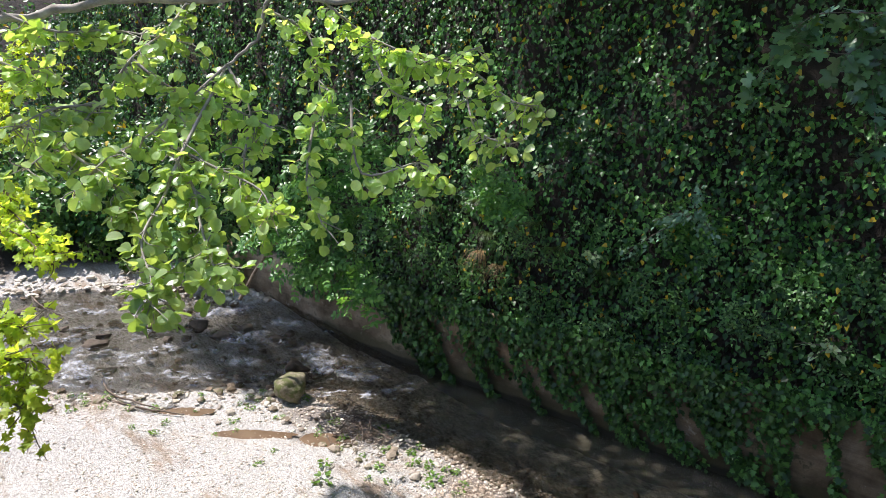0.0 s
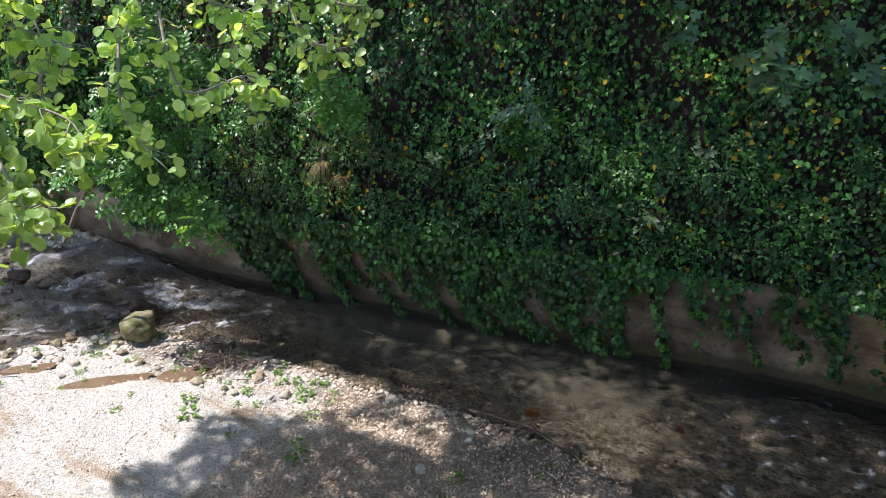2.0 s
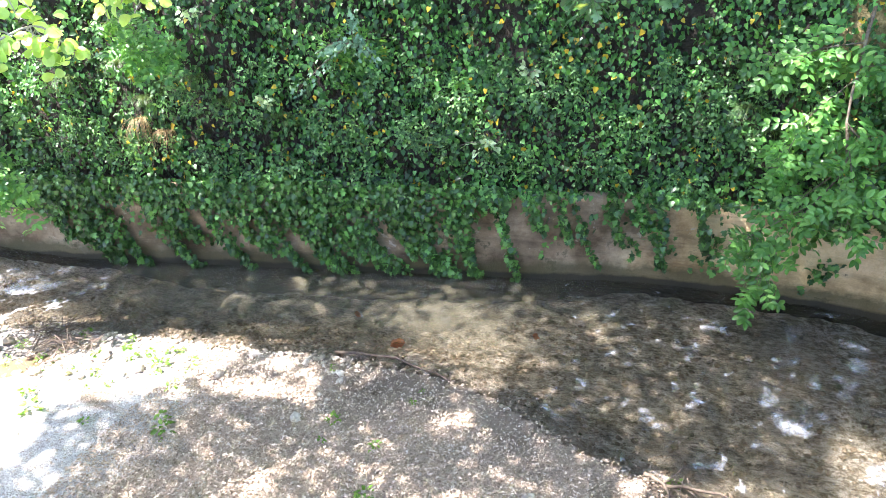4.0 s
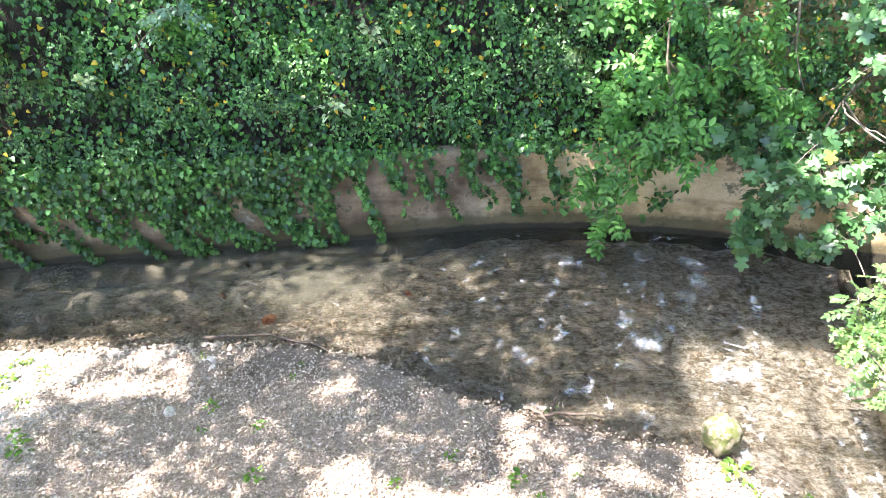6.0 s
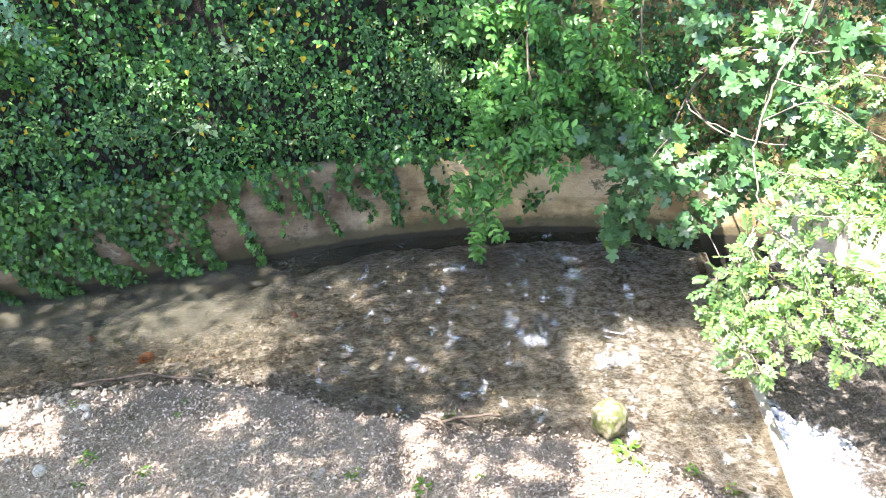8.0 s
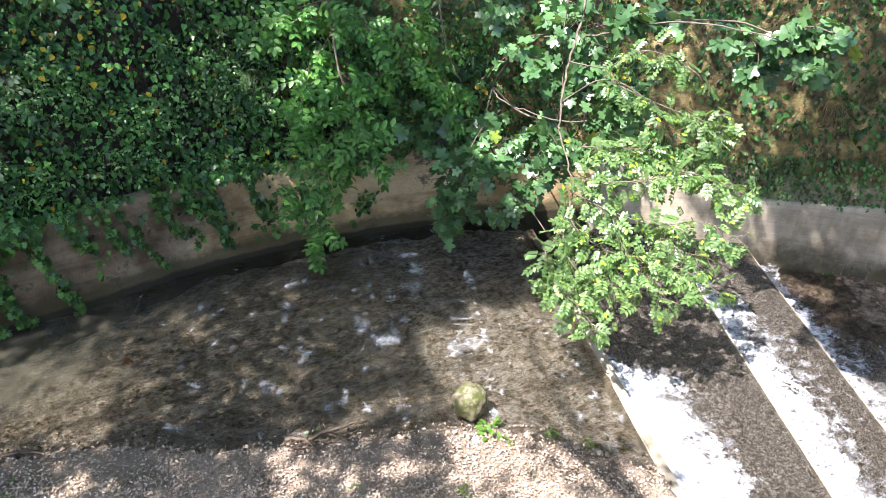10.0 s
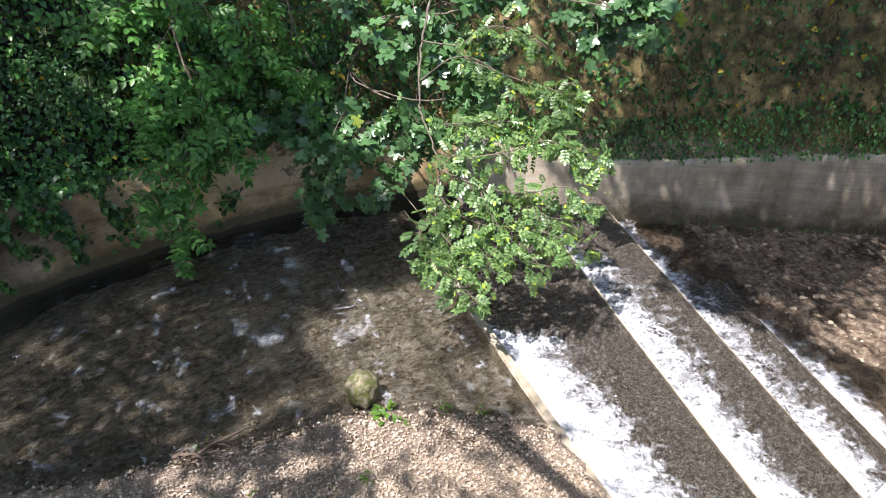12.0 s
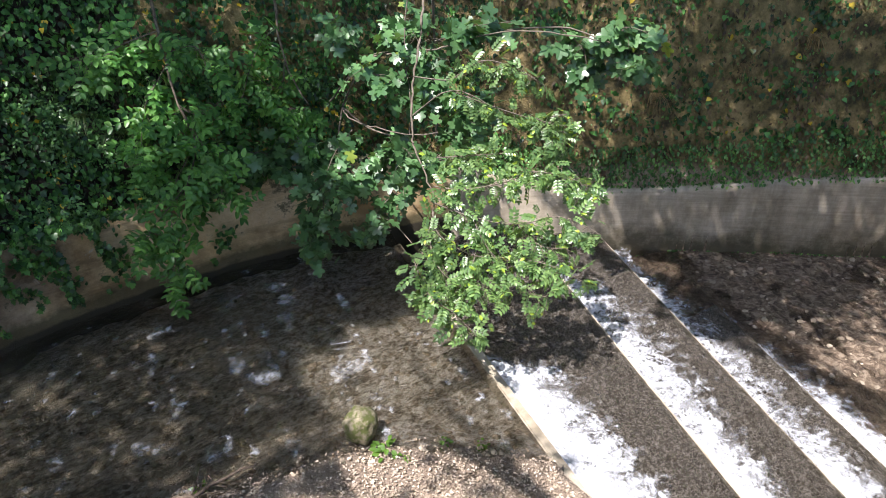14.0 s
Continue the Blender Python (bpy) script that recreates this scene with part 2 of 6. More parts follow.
def rock(pale, dark, moss, share):
    def build(t):
        at = node(t, "ShaderNodeTexCoord").outputs["Object"]
        any_one = node(t, "ShaderNodeObjectInfo").outputs["Random"]
        isle = node(t, "ShaderNodeNewGeometry").outputs["Random Per Island"]
        c = ramp(t, grain(t, 7, 8, 0.65, at), (0.3, dark), (0.7, pale))
        one = node(t, "ShaderNodeMath", operation="FRACT", i_0=node(t, "ShaderNodeMath", operation="ADD", i_0=any_one, i_1=isle).outputs[0]).outputs[0]
        c = blend(t, 1.0, c, ramp(t, one, (0.0, (0.62, 0.55, 0.47)), (0.6, (1.0, 0.95, 0.88)), (1.0, (1.3, 1.27, 1.2))), "MULTIPLY")
        if share:
            c = blend(t, ramp(t, grain(t, 5, 7, 0.7, at), (0.62 - share * 0.4, 0.0), (0.72 - share * 0.4, 1.0)), c, moss)
        return solid(t, c, 0.85, relief(t, grain(t, 22, 8, 0.7, at), 0.7, 0.02))
    return build


def foam_white(t, n):
    return solid(t, blend(t, grain(t, 30), (0.8, 0.82, 0.86), (0.64, 0.67, 0.73)), 0.5, relief(t, blend(t, 0.5, n, grain(t, 45, 5)), 0.9, 0.03))


def lace_net(t, scale, wide):
    """Closed loops of froth, drawn out and torn."""
    wander = node(t, "ShaderNodeTexNoise", i_Vector=where(t), i_Scale=scale * 0.7, i_Detail=4.0).outputs["Color"]
    at = node(t, "ShaderNodeVectorMath", operation="ADD", i_0=where(t), i_1=node(t, "ShaderNodeVectorMath", operation="MULTIPLY", i_0=wander, i_1=(0.5, 0.5, 0.0)).outputs[0]).outputs[0]
    cells = node(t, "ShaderNodeTexVoronoi", feature="DISTANCE_TO_EDGE", i_Vector=at, i_Scale=scale).outputs["Distance"]
    return ramp(t, cells, (0.0, 1.0), (wide, 0.0))


def foam_core(t):
    """Thick white water that breaks up into lace and threads where it is thin."""
    thick = node(t, "ShaderNodeAttribute")
    thick.attribute_name = "thick"
    n = blend(t, 0.45, grain(t, 4.0, 8, 0.62, None, 0.9), grain(t, 14, 6, 0.65, None, 1.0))
    d = node(t, "ShaderNodeMath", operation="ADD", i_0=thick.outputs["Fac"], i_1=node(t, "ShaderNodeMath", operation="MULTIPLY", i_0=node(t, "ShaderNodeMath", operation="SUBTRACT", i_0=n, i_1=0.5).outputs[0], i_1=3.2).outputs[0]).outputs[0]
    full = ramp(t, d, (0.35, 0.0), (1.15, 1.0))
    lines = blend(t, 1.0, lace_net(t, 5.0, 0.3), lace_net(t, 11.0, 0.34), "LIGHTEN")
    lace = node(t, "ShaderNodeMath", operation="MULTIPLY", i_0=lines, i_1=ramp(t, d, (0.0, 0.0), (0.5, 0.85))).outputs[0]
    keep = blend(t, 1.0, full, lace, "LIGHTEN")
    return node(t, "ShaderNodeMixShader", i_0=keep, i_1=node(t, "ShaderNodeBsdfTransparent").outputs[0], i_2=foam_white(t, n)).outputs[0]


def foam_soft(t):
    """Half-clear white water."""
    n = blend(t, 0.5, grain(t, 6, 7, 0.65, None, 1.2), grain(t, 18, 5, 0.6, None, 1.0))
    thick = node(t, "ShaderNodeAttribute")
    thick.attribute_name = "thick"
    d = node(t, "ShaderNodeMath", operation="ADD", i_0=thick.outputs["Fac"], i_1=node(t, "ShaderNodeMath", operation="MULTIPLY", i_0=node(t, "ShaderNodeMath", operation="SUBTRACT", i_0=n, i_1=0.5).outputs[0], i_1=3.0).outputs[0]).outputs[0]
    lines = blend(t, 1.0, lace_net(t, 7.0, 0.3), lace_net(t, 15.0, 0.35), "LIGHTEN")
    keep = blend(t, 1.0, ramp(t, d, (0.15, 0.0), (1.1, 0.55)), ramp(t, lines, (0.0, 0.12), (0.9, 1.0)), "MULTIPLY")
    return node(t, "ShaderNodeMixShader", i_0=keep, i_1=node(t, "ShaderNodeBsdfTransparent").outputs[0], i_2=foam_white(t, n)).outputs[0]


def foam_lace(t):
    """Thin foam drawn out into threads."""
    thick = node(t, "ShaderNodeAttribute")
    thick.attribute_name = "thick"
    big = blend(t, 1.0, ramp(t, grain(t, 1.8, 5, 0.6), (0.36, 0.1), (0.6, 1.0)), ramp(t, thick.outputs["Fac"], (0.0, 0.0), (0.35, 1.0)), "MULTIPLY")
    lines = blend(t, 1.0, lace_net(t, 4.0, 0.22), lace_net(t, 9.0, 0.2), "LIGHTEN")
    keep = node(t, "ShaderNodeMath", operation="MULTIPLY", i_0=node(t, "ShaderNodeMath", operation="MULTIPLY", i_0=node(t, "ShaderNodeMath", operation="POWER", i_0=lines, i_1=1.5).outputs[0], i_1=0.85).outputs[0], i_1=big).outputs[0]
    return node(t, "ShaderNodeMixShader", i_0=keep, i_1=node(t, "ShaderNodeBsdfTransparent").outputs[0], i_2=foam_white(t, lines)).outputs[0]


def sheet_water(t):
    """Thin fast water over concrete: dark, wet and finely rippled."""
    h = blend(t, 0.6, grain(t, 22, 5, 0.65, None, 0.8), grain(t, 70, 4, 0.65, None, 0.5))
    bump = relief(t, h, 1.0, 0.06)
    gloss = node(t, "ShaderNodeBsdfGlossy", i_Roughness=0.16, i_Normal=bump).outputs[0]
    clear = node(t, "ShaderNodeBsdfTransparent", i_Color=(0.55, 0.52, 0.47, 1)).outputs[0]
    # Pale sparkle and dark troughs of the ripples are put into the diffuse colour.
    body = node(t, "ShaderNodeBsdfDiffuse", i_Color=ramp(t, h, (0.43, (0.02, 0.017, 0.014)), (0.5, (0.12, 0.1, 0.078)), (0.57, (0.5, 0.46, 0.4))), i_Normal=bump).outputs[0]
    mixed = node(t, "ShaderNodeMixShader", i_0=0.55, i_1=clear, i_2=body).outputs[0]
    return node(t, "ShaderNodeMixShader", i_0=node(t, "ShaderNodeFresnel", i_IOR=1.42, i_Normal=bump).outputs[0], i_1=mixed, i_2=gloss).outputs[0]


def wet_concrete(t):
    c = ramp(t, grain(t, 7, 9, 0.75), (0.3, (0.05, 0.042, 0.032)), (0.6, (0.12, 0.1, 0.075)), (0.8, (0.2, 0.16, 0.11)))
    return solid(t, c, 0.5, relief(t, grain(t, 30, 7, 0.7), 0.6, 0.02))


def dry_leaf(t):
    one = node(t, "ShaderNodeNewGeometry").outputs["Random Per Island"]
    c = ramp(t, one, (0.0, (0.24, 0.175, 0.125)), (0.35, (0.43, 0.34, 0.25)), (0.8, (0.58, 0.48, 0.37)), (1.0, (0.77, 0.67, 0.55)))
    return solid(t, c, 0.75, relief(t, grain(t, 90), 0.3, 0.005))


M_WET, M_SHEET = material("wet_concrete", wet_concrete), material("sheet_water", sheet_water)
M_FOAM, M_FOAM_THIN, M_FOAM_SOFT = material("foam", foam_core), material("foam_lace", foam_lace), material("foam_soft", foam_soft)
M_IVY = leaf_material("ivy_leaf", (0.011, 0.045, 0.011), (0.1, 0.28, 0.055), (0.55, 0.4, 0.03), 0.03, 0.38, 0.14, 0.45)
M_TONGUE = leaf_material("wall_ivy_leaf", (0.016, 0.06, 0.014), (0.12, 0.3, 0.065), None, 0, 0.34, 0.16)
M_BRAMBLE = leaf_material("bramble_leaf", (0.04, 0.13, 0.032), (0.19, 0.38, 0.11), None, 0, 0.36, 0.22, 0.6)
M_ALDER = leaf_material("alder_leaf", (0.215, 0.385, 0.09), (0.46, 0.63, 0.27), None, 0, 0.34, 0.45, 0.7)
M_FIG = leaf_material("fig_leaf", (0.05, 0.135, 0.045), (0.145, 0.285, 0.11), (0.3, 0.38, 0.06), 0.004, 0.34, 0.2, 0.8)
M_ASH = leaf_material("ash_leaf", (0.07, 0.15, 0.045), (0.19, 0.3, 0.1), (0.36, 0.5, 0.05), 0.03, 0.34, 0.22, 0.9)
M_ELDER = leaf_material("elder_leaf", (0.055, 0.18, 0.035), (0.18, 0.38, 0.09), None, 0, 0.36, 0.3)
M_EDGE = leaf_material("bright_leaf", (0.3, 0.46, 0.06), (0.5, 0.64, 0.13), None, 0, 0.45, 0.6)
M_BARK, M_PALE = material("bark", bark((0.22, 0.18, 0.13), (0.07, 0.05, 0.035))), material("pale_bark", bark((0.48, 0.44, 0.38), (0.2, 0.175, 0.14)))
M_GREYBARK = material("grey_bark", bark((0.24, 0.2, 0.155), (0.09, 0.072, 0.052)))
M_STRAW = leaf_material("straw", (0.2, 0.14, 0.06), (0.38, 0.28, 0.13), None, 0, 0.6, 0.2)
M_BLADE = leaf_material("grass_blade", (0.05, 0.1, 0.025), (0.11, 0.17, 0.05), None, 0, 0.45, 0.3)
M_ROCK = material("river_stone", rock((0.74, 0.71, 0.65), (0.42, 0.385, 0.335), (0.1, 0.11, 0.03), 0.0))
M_MOSSY = material("mossy_stone", rock((0.33, 0.3, 0.22), (0.1, 0.09, 0.055), (0.1, 0.115, 0.03), 0.42))
M_DARKROCK = material("wet_stone", rock((0.13, 0.1, 0.075), (0.05, 0.04, 0.03), (0.05, 0.05, 0.02), 0.1))
M_WETROCK = material("rapids_stone", rock((0.26, 0.2, 0.14), (0.09, 0.07, 0.05), (0.07, 0.07, 0.03), 0.15))
M_COBBLE = material("cobble", rock((0.5, 0.45, 0.37), (0.2, 0.17, 0.13), (0.1, 0.11, 0.03), 0.25))
M_LITTER = material("dry_leaf", dry_leaf)
M_BED = material("bed_stone", rock((0.56, 0.49, 0.4), (0.24, 0.2, 0.155), (0.07, 0.07, 0.03), 0.2))
M_ORANGE = material("orange_stone", rock((0.6, 0.2, 0.07), (0.4, 0.12, 0.04), (0.1, 0.1, 0.03), 0.0))
M_DRY = leaf_material("dry_stem", (0.08, 0.055, 0.03), (0.2, 0.14, 0.07), (0.1, 0.13, 0.04), 0.3, 0.7, 0.15)
M_WEED = leaf_material("weed_leaf", (0.09, 0.2, 0.03), (0.16, 0.3, 0.05), None, 0, 0.5, 0.35)
M_DRIFT = material("driftwood_bark", bark((0.2, 0.155, 0.115), (0.055, 0.038, 0.028)))


def mud_water(t):
    c = ramp(t, grain(t, 4), (0.3, (0.13, 0.085, 0.052)), (0.7, (0.2, 0.14, 0.09)))
    return solid(t, c, 0.12, relief(t, grain(t, 12), 0.1, 0.01))


M_MUD = material("muddy_water", mud_water)
M_GLAUCOUS = leaf_material("glaucous_leaf", (0.12, 0.25, 0.14), (0.26, 0.42, 0.28), None, 0, 0.5, 0.15)
# Green leaves in flecks of sun; the sunlight is put into this pale colour.
M_SUNLIT = leaf_material("sunlit_leaf", (0.36, 0.5, 0.24), (0.6, 0.72, 0.44), None, 0, 0.4, 0.2)


# ---- plan ----
def smooth(a, b, x):
    x = np.clip((np.asarray(x, float) - a) / (b - a), 0, 1)
    return x * x * (3 - 2 * x)


def curve_through(points, step=0.25):
    """y at any x along a soft line through the points."""
    px, py = np.array([p[0] for p in points], float), np.array([p[1] for p in points], float)
    slopes = np.gradient(py, px)
    def at(x):
        x = np.clip(np.asarray(x, float), px[0], px[-1])
        i = np.clip(np.searchsorted(px, x) - 1, 0, len(px) - 2)
        h = px[i + 1] - px[i]
        u = (x - px[i]) / h
        return ((1 + 2 * u) * (1 - u) ** 2 * py[i] + u * (1 - u) ** 2 * h * slopes[i]
                + u * u * (3 - 2 * u) * py[i + 1] + u * u * (u - 1) * h * slopes[i + 1])
    return at


# foot of the retaining wall, and the edge of the near bank
wall_y = curve_through([(-90, -5.2), (-40, 2.4), (-10, 6.97), (-5, 7.73), (-1.2, 8.36), (0.2, 8.6), (1.4, 8.63), (2.9, 8.5), (4.2, 8.22), (5.6, 7.85), (7.2, 7.25), (8.7, 6.25),
                        (10.2, 4.97), (11.6, 3.7), (14, 1.5), (22, -6), (90, -70)])
bank_y = curve_through([(-90, -75), (-25, -18), (-14, -2.5), (-12.5, 0.6), (-11.6, 1.8), (-10.7, 2.4), (-8.9, 5.0), (-7.4, 5.5), (-4.7, 5.8), (-2.8, 5.95), (-1.3, 5.75), (-0.3, 5.25),
                        (1.3, 4.7), (2.4, 4.35), (3.4, 3.5), (4.1, 2.6), (4.6, 1.0), (6, 0.6), (10, 0.55), (90, 0.5)])
far_y = curve_through([(-90, -75), (-25, -12), (-17, 0.3), (-15.5, 2.8), (-14.6, 4.5), (-12.2, 6.1), (-11, 7.5), (-9, 12), (90, 12)])
wall_top = lambda x: 1.38 - 1.06 * smooth(4.6, 8.2, x) + 0.3 * smooth(8.6, 12, x)
# step edges of the weir: x at y, height of the lip, from the crest downstream
LIPS = [((4.56, 6.18), (3.87, 3.35), 0.03), ((6.52, 5.72), (5.04, 1.73), -0.27), ((7.98, 5.75), (6.12, 1.11), -0.52), ((8.28, 4.05), (7.16, 1.29), -0.7)]
lip_x = lambda k, y: LIPS[k][1][0] + (y - LIPS[k][1][1]) * (LIPS[k][0][0] - LIPS[k][1][0]) / (LIPS[k][0][1] - LIPS[k][1][1])
POOL = -0.86
PUDDLES = [(-7.25, 4.62, 0.42, 0.2), (-8.15, 3.85, 0.75, 0.12), (-9.3, 3.5, 0.5, 0.12)]


def water_z(x, y):
    up = 0.34 * smooth(-8.3, -11.5, x) + 0.25 * smooth(-11, -22, x)
    return np.where(x < lip_x(0, y), up, np.where(x < lip_x(1, y), -0.25, np.where(x < lip_x(2, y), -0.5, np.where((x < lip_x(3, y)) & (y < 4.1), -0.68, POOL))))


def lumps(x, y, size, seed=0.0):
    """Cheap smooth noise for arrays."""
    r = np.random.RandomState(int(seed * 10) + 5)
    v = np.zeros(np.broadcast(x, y).shape)
    for k in range(7):
        a, ph, fr = r.uniform(0, 6.28), r.uniform(0, 6.28), r.uniform(0.6, 1.9) / size
        v = v + np.sin(6.28 * fr * (x * math.cos(a) + y * math.sin(a)) + ph)
    return v / 7


def ground_z(x, y):
    x, y = np.asarray(x, float), np.asarray(y, float)
    d = (y - wall_y(x)) / np.sqrt(1 + 0.35 * smooth(4, 8, x))
    bd = bank_y(x) - y
    fd = (y - far_y(x)) * 0.6
    wz = water_z(x, y)
    bank = wz + 0.03 + 0.15 * smooth(0, 2.5, bd) + 0.05 * lumps(x, y, 1.7, 1) * smooth(0, 0.5, bd)
    far = wz + 0.03 + 0.5 * smooth(0, 3.0, fd) + 0.06 * lumps(x, y, 1.1, 1)
    deep = smooth(-0.02, -0.9, bd) * smooth(0.02, -0.5, fd)
    pool = 0.3 * smooth(-8.4, -6.0, x) * smooth(0.8, -2.5, x) * smooth(2.3, 0.7, wall_y(x) - y + 0.4 * lumps(x, y, 1.5, 9))
    bed = wz - (0.16 + pool + 0.07 * lumps(x, y, 1.1, 2) + 0.05 * lumps(x, y, 0.4, 3)) * deep - 0.01
    z = np.where(bd > 0, bank, np.where(fd > 0, far, bed)) + 0.012 * lumps(x, y, 0.25, 4)
    below = POOL - 0.25 + (0.25 + 0.03 * lumps(x, y, 1.3, 7)) * smooth(0.1, 1.6, x - lip_x(2, y) - 0.3 * np.maximum(4.2 - y, 0)) + 0.012 * lumps(x, y, 0.3, 4)
    z = np.where(x > lip_x(0, y) + 0.12, below, z)
    up = d - 0.14 - 0.35 * lumps(x, y, 2.3, 5) * smooth(0.3, 1.0, d) - 0.12 * lumps(x, y, 0.7, 6) * smooth(0.3, 0.8, d)
    top = wall_top(x)
    rise = 7.0 - top
    hill = top - 0.04 + np.where(up < rise / 2.45, np.maximum(up, 0) * 2.45, rise + (up - rise / 2.45) * 0.12)
    z = np.where(d > 0.12, hill, z)
    for px, py, rx, ry in PUDDLES:
        a, b = ((x - px) + (y - py)) * 0.7071, ((y - py) - (x - px)) * 0.7071
        z = z - np.where(bd > 0, 0.07 * np.exp(-(a / rx) ** 2 - (b / ry) ** 2), 0)
    road = smooth(-11.0, -8.6, x)
    return np.where((y < -0.45) & (d < 0), z * (1 - road) + 3.55 * road, z)


def mesh_object(name, verts, faces, mat, parent=None, smooth_shade=True):
    me = bpy.data.meshes.new(name)
    me.from_pydata([tuple(v) for v in verts] if not isinstance(verts, np.ndarray) else verts.tolist(), [], faces if isinstance(faces, list) else faces.tolist())
    me.materials.append(mat)
    if smooth_shade:
        me.polygons.foreach_set("use_smooth", [True] * len(me.polygons))
    ob = new(name, me)
    if parent:
        ob.parent = parent
    return ob


def sheet(name, xs, ys, height, mat):
    gx, gy = np.meshgrid(xs, ys)
    v = np.stack([gx, gy, height(gx, gy)], -1).reshape(-1, 3)
    n, m = len(xs), len(ys)
    i = (np.arange(m - 1)[:, None] * n + np.arange(n - 1)).ravel()
    return mesh_object(name, v, np.stack([i, i + 1, i + n + 1, i + n], -1), mat)


xs = np.concatenate([np.linspace(-90, -20, 50), np.arange(-19.9, 14, 0.09), np.linspace(14.1, 90, 50)])
ys = np.concatenate([np.linspace(-70, -0.6, 30), [-0.5, 0.09, 0.11], np.arange(0.2, 12.6, 0.085), np.linspace(13, 90, 40)])
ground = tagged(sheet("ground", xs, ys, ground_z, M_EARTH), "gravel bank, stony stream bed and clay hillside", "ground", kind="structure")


def ribbon_wall(name, x0, x1, foot, mat):
    """A battered concrete wall along wall_y, with a flat coping and a worn edge."""
    px = np.arange(x0, x1 + 0.01, 0.2)
    profile = [(0.0, None), (0.03, 0.93), (0.05, 0.985), (0.09, 1.0), (0.42, 1.0), (0.42, None)]
    verts, n = [], len(profile)
    for x in px:
        s = (wall_y(x + 0.05) - wall_y(x - 0.05)) / 0.1
        k = 1 / math.hypot(1, s)
        nx, ny = -s * k, k
        top = float(wall_top(x)) + 0.02 * float(lumps(x, 0.0, 1.5, 8))
        for off, h in profile:
            off += 0.015 * float(lumps(x, off, 0.8, 9))
            verts.append((x + nx * off, float(wall_y(x)) + ny * off, foot if h is None else foot + (top - foot) * h))
    faces = [(a * n + b, (a + 1) * n + b, (a + 1) * n + b + 1, a * n + b + 1) for a in range(len(px) - 1) for b in range(n - 1)]
    return mesh_object(name, verts, faces, mat)


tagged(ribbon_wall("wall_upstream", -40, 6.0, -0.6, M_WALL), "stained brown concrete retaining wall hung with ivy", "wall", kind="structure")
tagged(ribbon_wall("wall_downstream", 6.0, 40, -1.4, M_GREY), "grey concrete retaining wall beside the weir", "wall", kind="structure")

# ---- weir ----
def block(name, corners, z0, z1, mat, parent=None, bevel=0.015):
    """A prism over the corners (counter-clockwise), with worn edges."""
    bm = bmesh.new()
    f = bm.faces.new([bm.verts.new((x, y, z1)) for x, y in corners])
    low = bmesh.ops.extrude_face_region(bm, geom=[f])
    for v in low["geom"]:
        if isinstance(v, bmesh.types.BMVert):
            v.co.z = z0
    bmesh.ops.recalc_face_normals(bm, faces=bm.faces[:])
    bmesh.ops.bevel(bm, geom=bm.edges[:], offset=bevel, segments=2, affect="EDGES")
    return from_bmesh(name, bm, mat, parent)


def from_bmesh(name, bm, mat, parent=None):
    me = bpy.data.meshes.new(name)
    bm.to_mesh(me)
    bm.free()
    me.materials.append(mat)
    ob = new(name, me)
    ob.parent = parent
    return ob


def empty(name, at, label, category, group="", kind=""):
    e = new(name)
    e.location = at
    return tagged(e, label, category, group, kind)


def under(ob, parent):
    """Parents ob, which is built in world coordinates, to a thing."""
    ob.parent = parent
    ob.matrix_parent_inverse = Matrix.Translation(parent.location).inverted()
    return ob


def strip(k, back, front, y0, y1):
    return [(lip_x(k, y0) + back, y0), (lip_x(k, y0) + front, y0), (lip_x(k, y1) + front, y1), (lip_x(k, y1) + back, y1)]


weir = empty("weir", (6, 3, -1.2), "concrete stepped weir with white water running over it", "weir", kind="structure")
under(block("crest_sill", strip(0, -0.09, 0.03, 0.2, 5.7), -1.3, 0.035, M_GREY), weir)
under(block("crest_sill", strip(0, -0.09, 0.03, 5.702, 7.7), -1.3, 0.0, M_WET), weir)
for k, (y0, y1) in enumerate([(0.2, 7.6), (0.2, 7.4), (0.2, 4.15)]):
    z = (-0.27, -0.52, -0.7)[k]
    a, b = strip(k, 0.031, 0.0, y0, y1), strip(k + 1, -0.0, 0.0, y0, y1)
    under(block("step", [a[0], b[0], b[3], a[3]], -1.4, z, M_WET), weir)
    under(block("lip", strip(k + 1, 0.001, 0.05, y0, y1), -1.4, z + 0.015, M_GREY), weir)

# ---- water ----
def ripple(x, y, still=0.012):
    fast = smooth(-8.2, -9.5, x) * 0.045 + still + 0.012 * smooth(0.3, 2.0, x)
    return fast * (lumps(x, y, 0.55, 11) + 0.6 * lumps(x, y, 0.24, 12))


def patch(name, us, vs, place, mat, keep=None):
    """A sheet whose grid (u, v) goes through place(u, v) -> x, y, z; keep(u, v, x, y) > 0 where it has faces."""
    gu, gv = np.meshgrid(us, vs)
    x, y, z = place(gu, gv)
    v = np.stack([x, y, z], -1).reshape(-1, 3)
    n, m = len(us), len(vs)
    i = (np.arange(m - 1)[:, None] * n + np.arange(n - 1)).ravel()
    dense = keep(gu, gv, x, y).reshape(-1) if keep else None
    if keep:
        i = i[(dense > 0)[i]]
    ob = mesh_object(name, v, np.stack([i, i + 1, i + n + 1, i + n], -1), mat)
    if keep:
        ob.data.attributes.new("thick", "FLOAT", "POINT").data.foreach_set("value", dense.astype(np.float32))
    return ob


def churn(x, y, seed):
    return 0.5 * lumps(x, y, 0.5, seed) + 0.45 * lumps(x, y, 0.2, seed + 1) + 0.35 * lumps(x, y, 0.09, seed + 2)


